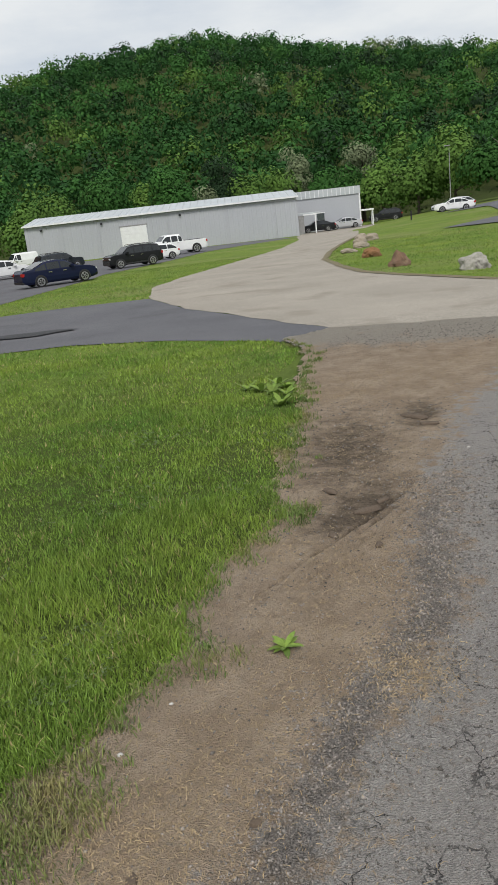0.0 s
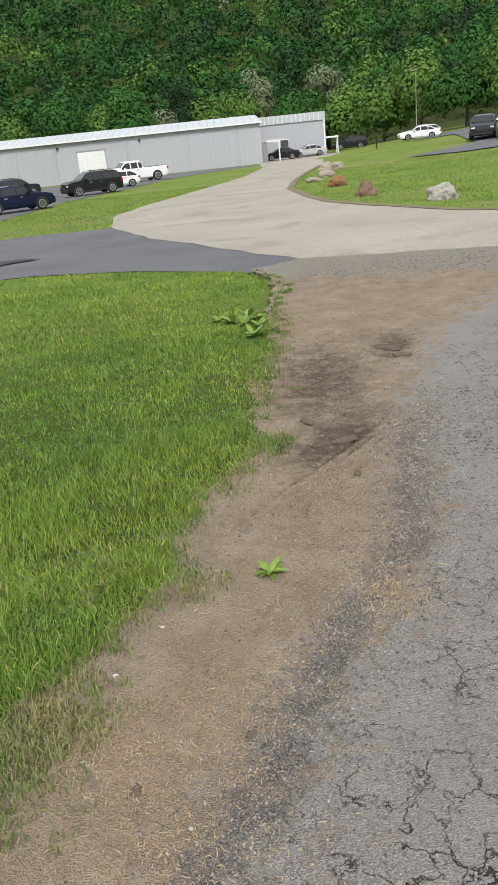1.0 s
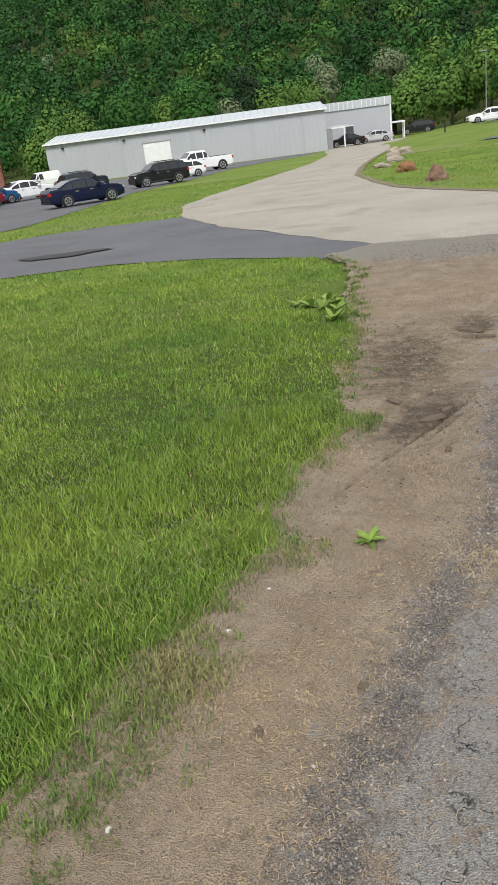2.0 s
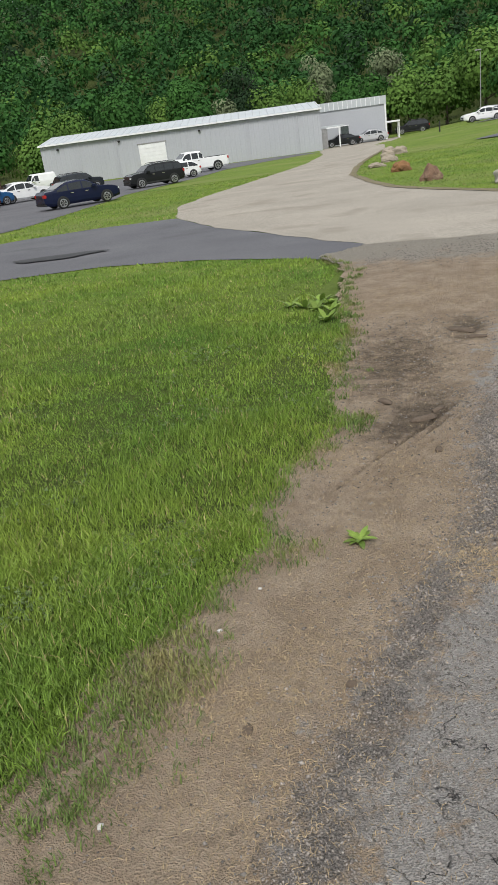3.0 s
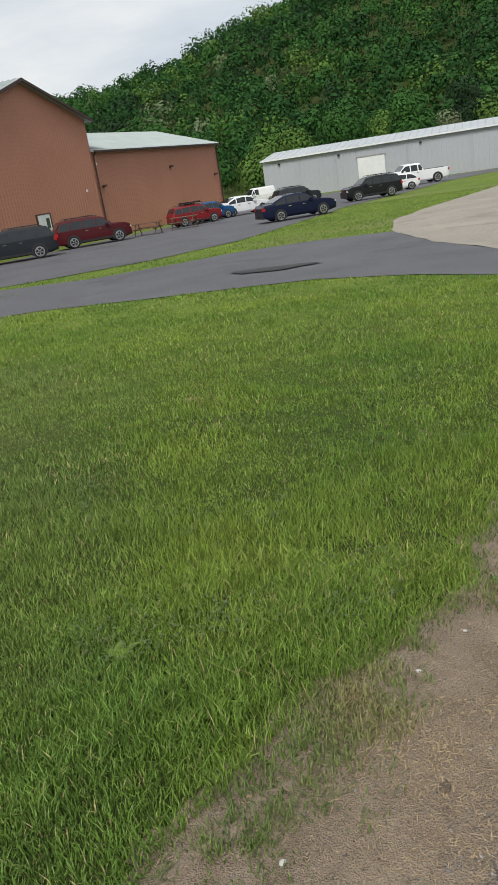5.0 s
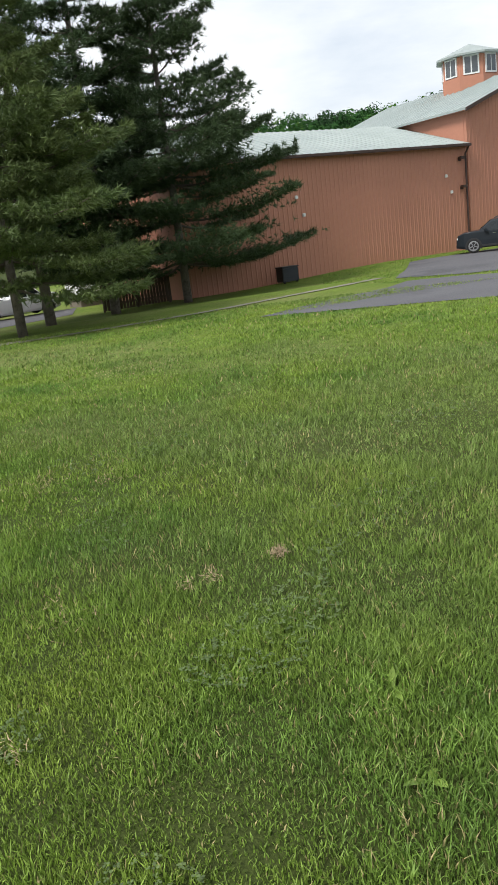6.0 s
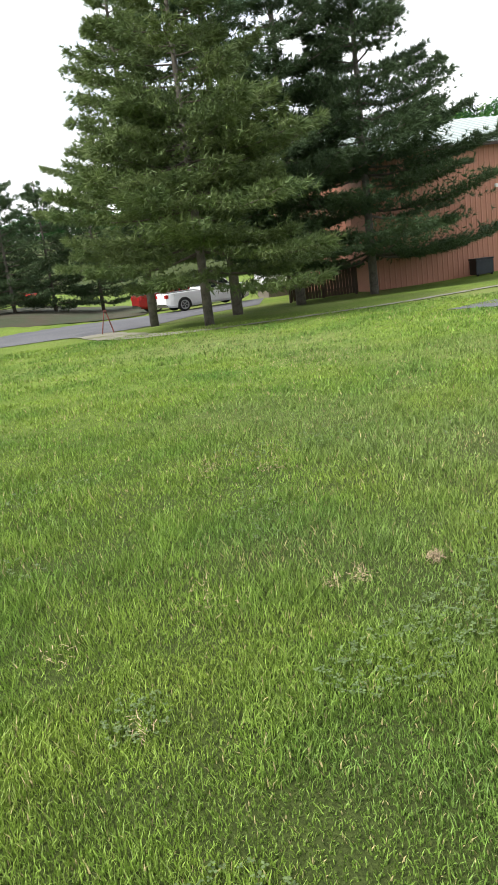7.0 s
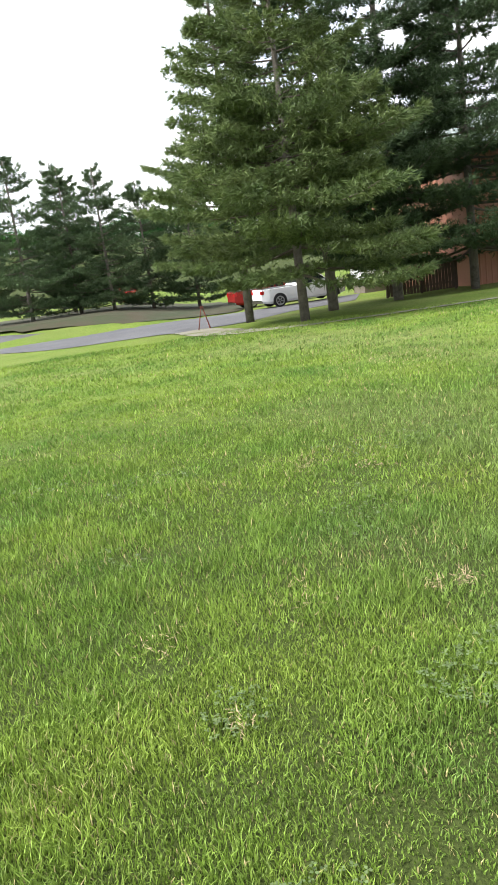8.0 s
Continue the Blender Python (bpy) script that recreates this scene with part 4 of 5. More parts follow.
def crown_batch(centres, radii, heights, per, leaf):
    """Leaf clumps of many crowns: each crown is several lobes, each lobe a shell of small four-sided clumps facing outward."""
    out = []
    for (cx, cy, cz), r, h in zip(centres, radii, heights):
        k = rng.integers(4, 8)
        a = rng.uniform(0, math.tau, k)
        zz = rng.uniform(0.35, 1.0, k)
        rr = r * np.sqrt(np.clip(1.08 - zz**2, 0.05, 1)) * rng.uniform(0.35, 0.75, k)
        rr = np.minimum(rr, r * 0.6)
        lob = np.stack([cx + rr * np.cos(a), cy + rr * np.sin(a), cz + h * (zz * 0.8)], 1)
        lr = r * rng.uniform(0.42, 0.70, k)
        which = rng.integers(0, k, per)
        d = rng.normal(size=(per, 3))
        d[:, 2] = np.abs(d[:, 2]) * 1.1 - 0.25
        d /= np.linalg.norm(d, axis=1)[:, None]
        p = lob[which] + d * (lr[which] * rng.uniform(0.8, 1.12, per))[:, None]
        nrm = d + rng.normal(size=(per, 3)) * 0.12
        nrm /= np.linalg.norm(nrm, axis=1)[:, None]
        t = np.cross(nrm, rng.normal(size=(per, 3)))
        t /= np.linalg.norm(t, axis=1)[:, None]
        b = np.cross(nrm, t)
        s = leaf * rng.uniform(0.6, 1.4, (per, 1)) * (r / 4.0) ** 0.5
        out.append(np.stack([p + t * s, p + b * s * 0.7, p - t * s * 0.9, p - b * s * 0.75], 1))
    v = np.concatenate(out)
    return v.reshape(-1, 3), np.arange(len(v) * 4).reshape(-1, 4)


def foot(b, d):
    x, y = -d * math.sin(radians(b)), d * math.cos(radians(b))
    return x, y, hill_z(x, y) if d > HILL_FOOT else ground_z(x, y)


LEAVES = [
    leaf_mat("oak_leaves", (0.034, 0.098, 0.026), (0.018, 0.060, 0.017), 0.13, trans=0.15, rough=0.8, rand=0.16, spec=0.1),
    leaf_mat("maple_leaves", (0.048, 0.128, 0.028), (0.028, 0.086, 0.021), 0.13, trans=0.15, rough=0.8, rand=0.16, spec=0.1),
    leaf_mat("ash_leaves", (0.110, 0.195, 0.040), (0.068, 0.140, 0.032), 0.13, trans=0.15, rough=0.8, rand=0.16, spec=0.1),
    leaf_mat("willow_leaves", (0.17, 0.205, 0.115), (0.12, 0.15, 0.08), 0.13, trans=0.15, rough=0.8, rand=0.16, spec=0.1),
    leaf_mat("hemlock_leaves", (0.028, 0.058, 0.026), (0.02, 0.042, 0.019), 0.13, trans=0.15, rough=0.8, rand=0.16, spec=0.1),
]
spots = [[] for _ in LEAVES]
d = 150.0
while d < 470:
    step = 5.7 + 0.012 * d
    b = -10.0 + rng.uniform(0, 1)
    while b < 112:
        if b < 62 or d > 330:
            bb, dd = b + rng.normal() * 0.25, d + rng.normal() * step * 0.35
            q = noise.noise((bb * 0.16, dd * 0.02, 0.0)) + rng.normal() * 0.42
            kind = 4 if q < -0.75 else 0 if q < 0.05 else 1 if q < 0.55 else 2 if q < 1.15 else 3
            spots[kind].append((bb, dd, rng.uniform(2.9, 5.6) * (0.85 + d / 1500), 0.25))
            if d > 400:
                spots[kind].append((bb + 0.4, dd - 2, 4.6, -0.75))
        b += math.degrees(step / d) * rng.uniform(0.75, 1.25) * (1.0 if b < 62 else 1.5)
    d += step * (0.62 if d < 250 else 0.7)
NAMES = ("oak_woods", "maple_woods", "ash_woods", "pale_woods", "dark_woods")
for nm, lm, group in zip(NAMES, LEAVES, spots):
    if group:
        pts = [foot(b, dd) for b, dd, r, up in group]
        far = [r for _, _, r, up in group]
        V, F = crown_batch([(x, y, z + r * up) for (x, y, z), (_, _, r, up) in zip(pts, group)], far, [r * rng.uniform(1.4, 2.1) for r in far], 175, 0.45)
        tagged(raw_ob(nm, V, F, lm), "dense green broadleaf woods covering the hillside", "woods", kind="stuff")

# ---- trees that stand singly at the hill's foot ----
BARK = mat("grey_bark", (0.13, 0.105, 0.085), (0.09, 0.072, 0.06), rough=0.95, scale=4, fine=30, bump=0.9, dist=0.03)
PINE_BARK = mat("pine_bark", (0.20, 0.175, 0.15), (0.10, 0.085, 0.075), rough=0.95, scale=6, fine=30, bump=1.0, dist=0.03)


def broadleaf(x, y, h, r, lm, label, per=1500, leaf=0.22, low=0.12):
    z = ground_z(x, y) if math.hypot(x, y) < HILL_FOOT else hill_z(x, y)
    t = empty("tree", pose(x, y, z), label, "tree", "trees at the foot of the hill")
    bm = add_tube(bmesh.new(), [(0, 0, -0.2), (0.05, 0, h * 0.25), (0.15, 0.1, h * 0.6), (0.1, 0.1, h * 0.85)], [h * 0.028, h * 0.02, h * 0.011, 0.02], 8)
    for k in range(7):
        a, zz = k * 2.4, h * (0.22 + 0.08 * k)
        add_tube(bm, [(0.05, 0, zz), (math.cos(a) * r * 0.4, math.sin(a) * r * 0.4, zz + h * 0.1), (math.cos(a) * r * 0.75, math.sin(a) * r * 0.75, zz + h * 0.16)], [h * 0.01, h * 0.006, 0.01], 5)
    part("trunk", bm, BARK, t)
    V, F = crown_batch([(0, 0, h * low)] * 3, [r] * 3, [h * 1.02, h * 0.75, h * 0.5], per, leaf)
    ob = raw_ob("crown", V, F, lm, t)
    return t


for b, dd, h, r, k in ((31, 118, 6.5, 4.2, 2), (28.5, 122, 7, 4.5, 2), (35, 112, 8, 4.5, 1), (38, 112, 10, 5, 1), (41, 108, 9, 5, 0), (25, 128, 11, 5, 1), (22, 135, 9, 4, 2), (20.5, 132, 12, 4.5, 1), (18, 134, 8, 4, 3), (16.5, 138, 14, 4.2, 4), (15, 134, 8, 4.6, 2), (13, 136, 9, 4.5, 2), (11.5, 138, 13, 3.4, 3), (9.5, 138, 9, 4, 1), (8, 132, 8, 4.4, 1), (5.5, 130, 8, 5, 2), (3.0, 128, 9, 5.5, 2), (0.5, 124, 10, 5.5, 2), (-2.5, 120, 10, 5.5, 1), (-6, 118, 12, 6, 2), (6.8, 136, 14, 4, 3), (44, 100, 9, 4.5, 1)):
    x, y, _ = foot(b, dd)
    broadleaf(x, y, h, r, LEAVES[k], "leafy green tree behind the warehouse" if b > 8 else "leafy green tree behind the upper car park")

# ---- white pines ----
NEEDLE = leaf_mat("pine_needles", (0.190, 0.245, 0.085), (0.112, 0.165, 0.062), 0.9, trans=0.15)
NEEDLE_D = leaf_mat("dark_pine_needles", (0.086, 0.134, 0.056), (0.052, 0.088, 0.040), 0.9, trans=0.12)


def pine(x, y, h, r, seed, lm, label, low=0.12, dens=1.0, group="pines by the red building", droop=0.12, lean=(0, 0), taper=0.95):
    rg = np.random.default_rng(seed)
    t = empty("pine_tree", pose(x, y, ground_z(x, y)), label, "tree", group)
    rt = h * 0.009 + 0.02
    pts = [(lean[0] * k / 8, lean[1] * k / 8, h * k / 8 - (0.2 if k == 0 else 0)) for k in range(9)]
    part("trunk", add_tube(bmesh.new(), pts, [rt * (1.15 - k / 8) + 0.015 for k in range(9)], 10), PINE_BARK, t, smooth=True)
    limbs, tri = bmesh.new(), []
    z = h * low
    while z < h * 0.97:
        f = (z / h - low) / (1 - low)
        length = r * (1 - f) ** taper * (0.75 + 0.25 * min(1, f * 5)) + 0.35
        n = int(rg.integers(4, 7))
        a0 = rg.uniform(0, math.tau)
        for k in range(n):
            if f > 0.45 and rg.uniform() < 0.22:
                continue
            a = a0 + math.tau * k / n + rg.normal() * 0.22
            ln = length * rg.uniform(0.62, 1.18)
            rise = 0.25 * f + 0.05 - droop * (1 - f) + rg.normal() * 0.06
            zz = z + rg.normal() * 0.15
            ca, sa = math.cos(a), math.sin(a)
            path = [np.array((lean[0] * z / h + ca * ln * q, lean[1] * z / h + sa * ln * q, zz + ln * (rise * q - 0.18 * q * (1 - q) * (1 - f) + 0.13 * q * q))) for q in np.linspace(0, 1, 6)]
            add_tube(limbs, [tuple(p) for p in path], [max(0.012, rt * 0.38 * (1 - f * 0.6) * (1 - q * 0.9)) for q in np.linspace(0, 1, 6)], 5, caps=False)
            # sprays of needles: tufts along side twigs in a flat pad
            m = int(dens * (18 + 32 * ln) * (1.0 - 0.35 * f))
            q = rg.uniform(0.22, 1.05, m) ** 0.8
            idx = np.clip(q, 0, 0.999) * 5
            i0 = idx.astype(int)
            P = np.array(path)
            base = P[i0] + (P[np.minimum(i0 + 1, 5)] - P[i0]) * (idx - i0)[:, None]
            side = rg.normal(size=m) * 0.30 * ln * (1.1 - 0.75 * q) * 0.9
            base = base + np.stack([-sa * side, ca * side, np.abs(side) * 0.12 + rg.normal(size=m) * 0.06], 1)
            out = np.stack([ca * np.ones(m) - sa * np.sign(side) * 0.8, sa * np.ones(m) + ca * np.sign(side) * 0.8, 0.35 + rg.normal(size=m) * 0.3], 1)
            out /= np.linalg.norm(out, axis=1)[:, None]
            for _ in range(9):
                d = out + rg.normal(size=(m, 3)) * 0.62
                d /= np.linalg.norm(d, axis=1)[:, None]
                s = np.cross(d, rg.normal(size=(m, 3)))
                s /= np.linalg.norm(s, axis=1)[:, None]
                ll = rg.uniform(0.12, 0.30, (m, 1)) * (0.8 + h / 60)
                tri.append(np.stack([base - s * 0.019, base + s * 0.019, base + d * ll], 1))
        z += h * 0.036 * rg.uniform(0.7, 1.3) * (1.0 + 0.3 * (1 - f))
    tagged(part("limb_frame", limbs, BARK, t), kind="stuff")
    V = np.concatenate(tri).reshape(-1, 3)
    raw_ob("foliage", V, np.arange(len(V)).reshape(-1, 3), lm, t)
    return t


# the last pine is an added one that darkens the shaded gap behind the fence
for k, (x, y, h, r, low, lm, dn, dr) in enumerate(((-24.2, 2.3, 11.4, 4.6, 0.15, NEEDLE, 2.4, 0.20), (-31.5, 0.9, 13.5, 3.7, 0.20, NEEDLE, 1.4, 0.16), (-32.0, 4.4, 18, 4.6, 0.165, NEEDLE_D, 1.8, 0.16), (-34.0, 7.6, 18, 5.0, 0.14, NEEDLE_D, 2.1, 0.18), (-34.5, 11.2, 16.5, 7.4, 0.11, NEEDLE_D, 2.7, 0.16), (-43.5, 12.8, 14.0, 4.5, 0.10, NEEDLE_D, 0.9, 0.12))):
    pine(x, y, h, r, 40 + k, lm, "tall green white pine standing on mown grass" if k == 0 else "tall dark white pine beside the red building", low, dn, droop=dr, taper=1.2 if k == 4 else 0.95)
for k, (x, y, h, r) in enumerate(((-51, -6.9, 9.0, 3.0), (-53, -9.4, 9.5, 3.2), (-50, -12.0, 10.0, 3.4), (-54, -4.6, 8.5, 3.0), (-52, -15.5, 10, 3.4), (-56, -1.5, 9.5, 3.0), (-60, -11, 11, 3.5))):
    pine(x, y, h, r, 70 + k, NEEDLE_D, "young pine tree beyond the asphalt lane", 0.07, 0.95, "row of young pines", taper=0.85)

# ---- grass on the lawn ----
BLADE = leaf_mat("grass_blades", (0.202, 0.274, 0.046), (0.092, 0.178, 0.032), 0.5, trans=0.2, rough=0.5, rand=0.75, c3=(0.155, 0.215, 0.060))
TANBLADE = mat("dry_blades", (0.36, 0.31, 0.15), (0.26, 0.22, 0.11), rough=0.8, scale=5, fine=60, rand=0.4, spec=0.15)


def on_lawn(x, y):
    """True where the near lawn grows."""
    if (bare(x, y) and x < 40) or (y > 9 and x > -1.9):
        return False
    if y > 0 and x < -1:
        # south of the driveway's near edge
        pts = LAWN_TIP
        for (x0, y0), (x1, y1) in zip(pts, pts[1:]):
            if x1 <= x <= x0:
                return y < y0 + (y1 - y0) * (x - x0) / (x1 - x0) - 0.05
        if x > pts[0][0]:
            return True
    return True


def field(x, y, s, seed):
    """Smooth random values from -1 to 1 over the plan, s cells to the metre."""
    g = np.random.default_rng(seed).uniform(-1, 1, (128, 128))
    u, v = x * s, y * s
    i, j = np.floor(u).astype(int), np.floor(v).astype(int)
    a, b = u - i, v - j
    a, b = a * a * (3 - 2 * a), b * b * (3 - 2 * b)
    i0, i1, j0, j1 = i % 128, (i + 1) % 128, j % 128, (j + 1) % 128
    return (g[i0, j0] * (1 - a) + g[i1, j0] * a) * (1 - b) + (g[i0, j1] * (1 - a) + g[i1, j1] * a) * b


def inside(x, y, poly):
    hit = np.zeros(len(x), bool)
    for (x0, y0), (x1, y1) in zip(poly, poly[1:] + poly[:1]):
        if y0 != y1:
            hit ^= ((y0 > y) != (y1 > y)) & (x < (x1 - x0) * (y - y0) / (y1 - y0) + x0)
    return hit


def grass():
    """The sward in rings of growing blade size, with taller and thinner patches and a few dry blades."""
    rg = np.random.default_rng(11)
    green, dry = [], []
    for r0, r1, dens, wd, hh, b0, b1 in ((1.0, 3.4, 14500, 0.0026, 0.056, 6, 136), (3.4, 5.5, 7000, 0.0036, 0.053, 0, 124), (5.5, 9.0, 3500, 0.0054, 0.052, 0, 116), (9.0, 14.5, 1150, 0.0082, 0.056, 0, 110), (14.5, 24.0, 360, 0.0135, 0.058, 20, 110), (18.0, 50.0, 90, 0.018, 0.060, -8, 62)):
        n = int((r1**2 - r0**2) * math.pi * (b1 - b0) / 360 * dens)
        d = np.sqrt(rg.uniform(r0**2, r1**2, n))
        b = np.radians(rg.uniform(b0, b1, n))
        x, y = -d * np.sin(b), d * np.cos(b)
        tall, fine, thin = field(x, y, 0.7, 1), field(x, y, 3.3, 2), field(x, y, 1.6, 3)
        keep = rg.uniform(0, 1, n) < 0.86 + 0.3 * fine + 0.25 * thin
        x, y, tall, fine, thin = x[keep], y[keep], tall[keep], fine[keep], thin[keep]
        if r1 > 40:
            keep = (y > 14.5) & ~np.any([inside(x, y, p) for p in PAVED], 0)
        else:
            keep = np.array([on_lawn(p, q) for p, q in zip(x, y)])
        x, y, tall, fine, thin = x[keep], y[keep], tall[keep], fine[keep], thin[keep]
        m = len(x)
        z = np.array([ground_z(p, q) for p, q in zip(x, y)])
        rank = np.exp(-(((x + 1.5) / 0.8) ** 2) - ((y - 2.4) / 1.2) ** 2)
        h = np.clip(hh * (0.85 + 0.32 * tall + 0.4 * fine + 0.6 * rank) * rg.uniform(0.5, 1.3, m), 0.02, 0.2)
        a, la = rg.uniform(0, math.tau, m), rg.uniform(0, math.tau, m) + 1.5 * tall
        lean = rg.uniform(0.05, 0.95, m) * h
        w = wd * rg.uniform(0.7, 1.4, m)
        base = np.stack([x, y, z - 0.004], 1)
        s = np.stack([np.cos(a), np.sin(a), 0 * a], 1) * w[:, None]
        tip = base + np.stack([np.cos(la) * lean, np.sin(la) * lean, h], 1)
        if r1 < 4:
            mid = base + np.stack([np.cos(la) * lean * 0.3, np.sin(la) * lean * 0.3, h * 0.6], 1)
            T = np.stack([base - s, base + s, mid + s * 0.8, base - s, mid + s * 0.8, mid - s * 0.8, mid - s * 0.8, mid + s * 0.8, tip], 1)
        else:
            T = np.stack([base - s, base + s, tip], 1)
        brown = rg.uniform(0, 1, m) < 0.025 + 0.10 * np.clip(-thin - 0.2, 0, 1)
        green.append(T[~brown].reshape(-1, 3)), dry.append(T[brown].reshape(-1, 3))
    for nm, sets, ml, lb in (("lawn_grass", green, BLADE, "fresh green mown lawn grass"), ("dry_lawn_grass", dry, TANBLADE, "dry straw-coloured blades scattered through the lawn")):
        V = np.concatenate(sets)
        tagged(raw_ob(nm, V, np.arange(len(V)).reshape(-1, 3), ml), lb, "grass", kind="stuff")


grass()

# ---- loose things and fine cover ----
DRYGRASS = mat("dry_straw", (0.42, 0.325, 0.20), (0.29, 0.22, 0.135), rough=0.9, scale=6, fine=60, rand=0.35, spec=0.15)
STONE = mat("gravel_stones", (0.36, 0.33, 0.30), (0.17, 0.155, 0.14), rough=0.9, scale=9, fine=80, rand=0.6, spec=0.2)
CRUMB = mat("asphalt_crumbs", (0.23, 0.205, 0.185), (0.11, 0.098, 0.088), rough=0.9, scale=12, fine=90, rand=0.7, spec=0.2)
WEED = leaf_mat("weed_leaf", (0.24, 0.34, 0.065), (0.16, 0.26, 0.05), 6, trans=0.25, rough=0.45)
CLOVER = leaf_mat("clover_leaf", (0.165, 0.225, 0.085), (0.115, 0.175, 0.062), 3, trans=0.2, rough=0.5)
SOIL = mat("dark_soil_clod", (0.12, 0.09, 0.065), (0.085, 0.062, 0.045), rough=0.95, scale=20, fine=90, bump=0.6)


def top_z(x, y):
    return near_z(x, y) if bare(x, y) else ground_z(x, y)


def straw_litter():
    """Cut dry grass lying on the bare shoulder, thick in drifts, thin elsewhere."""
    rg = np.random.default_rng(21)
    drifts = [(0.31, 2.85, 0.13, 900), (-0.63, 1.74, 0.14, 800), (-0.46, 1.36, 0.26, 1300), (-0.40, 1.97, 0.2, 900), (-0.12, 3.9, 0.3, 900), (-0.3, 2.5, 0.3, 900), (-0.05, 3.1, 0.3, 900), (0.4, 9.87, 0.4, 500), (-0.62, 4.1, 0.18, 300), (-0.5, 9.0, 0.5, 500), (-0.9, 8.3, 0.25, 300), (-0.2, 1.3, 0.3, 600), (-0.5, 6.2, 0.5, 600)]
    P = [np.array((x, y)) + rg.normal(size=2) * r for x, y, r, n in drifts for _ in range(n)]
    P += [np.array((rg.uniform(-1.3, 0.5), rg.uniform(0.9, 9.5))) for _ in range(5500)]
    P += [np.array((rg.uniform(0.3, 2.0), rg.uniform(1.5, 9))) for _ in range(250)]
    tri = []
    for x, y in P:
        if not bare(x + 0.1, y):
            continue
        z = near_z(x, y) + rg.uniform(0.001, 0.007)
        a, l, w = rg.uniform(0, math.tau), rg.uniform(0.006, 0.036), rg.uniform(0.0004, 0.0008) * (1 + y / 6)
        bend = rg.normal() * 0.3
        c, s = math.cos(a), math.sin(a)
        c2, s2 = math.cos(a + bend), math.sin(a + bend)
        t = rg.normal() * 0.008
        p0, p1 = (x, y, z), (x + c * l / 2, y + s * l / 2, z + abs(t))
        p2 = (p1[0] + c2 * l / 2, p1[1] + s2 * l / 2, z + t * 0.4)
        for q, r, (cc, ss) in ((p0, p1, (c, s)), (p1, p2, (c2, s2))):
            d = np.array((-ss * w, cc * w, w * 0.5))
            tri += [(q - d, q + d, r + d), (q - d, r + d, r - d)]
    V = np.array(tri).reshape(-1, 3)
    tagged(raw_ob("straw_litter", V, np.arange(len(V)).reshape(-1, 3), DRYGRASS), "dry tan grass clippings scattered on the dirt", "straw", kind="stuff")


def gravel():
    """Loose stones on the shoulder and asphalt."""
    rg = np.random.default_rng(22)
    bv = np.array(((1, 0, 0), (0, 1, 0), (-1, 0, 0), (0, -1, 0), (0, 0, 1), (0, 0, -1)), float)
    bf = np.array([(i, (i + 1) % 4, 4) for i in range(4)] + [((i + 1) % 4, i, 5) for i in range(4)])
    sets = {"gravel": ([], []), "asphalt_crumbs": ([], [])}
    for k in range(21000):
        nm = "gravel"
        if k < 9500:
            y = rg.uniform(0.9, 5.5)
            x = line_x(ASPH, y) - 0.06 + rg.normal() * 0.13
            nm = "asphalt_crumbs" if rg.uniform() < 0.75 else nm
        elif k < 14500:
            y = rg.uniform(0.9, 6.0)
            x = line_x(ASPH, y) + abs(rg.normal()) * 0.7
        elif k < 18500:
            y = rg.uniform(0.9, 8.0)
            x = rg.uniform(-1.2, 0.4)
            nm = "asphalt_crumbs" if rg.uniform() < 0.4 else nm
        else:
            x = rg.uniform(-1.6, 4.0)
            y = 12.0 + 0.2 * x + rg.normal() * 0.55
            nm = "asphalt_crumbs" if rg.uniform() < 0.5 else nm
        if not bare(x, y):
            continue
        s = rg.uniform(0.0018, 0.0052) * (1 + 0.14 * y) * (1.8 if rg.uniform() > 0.975 else 1)
        sc = s * rg.uniform(0.7, 1.4, 3) * (1, 1, 0.7)
        a = rg.uniform(0, math.tau)
        r = np.array(((math.cos(a), -math.sin(a), 0), (math.sin(a), math.cos(a), 0), (0, 0, 1)))
        V, F = sets[nm]
        V.append(((bv + rg.normal(size=bv.shape) * 0.22) * sc) @ r.T + (x, y, near_z(x, y) + sc[2] * 0.4))
        F.append(bf + 6 * len(F))
    for nm, ml, lb in (("gravel", STONE, "loose grey stones on the worn asphalt edge"), ("asphalt_crumbs", CRUMB, "dark crumbled asphalt along the broken road edge")):
        tagged(raw_ob(nm, np.concatenate(sets[nm][0]), np.concatenate(sets[nm][1]), ml), lb, "gravel", kind="stuff")


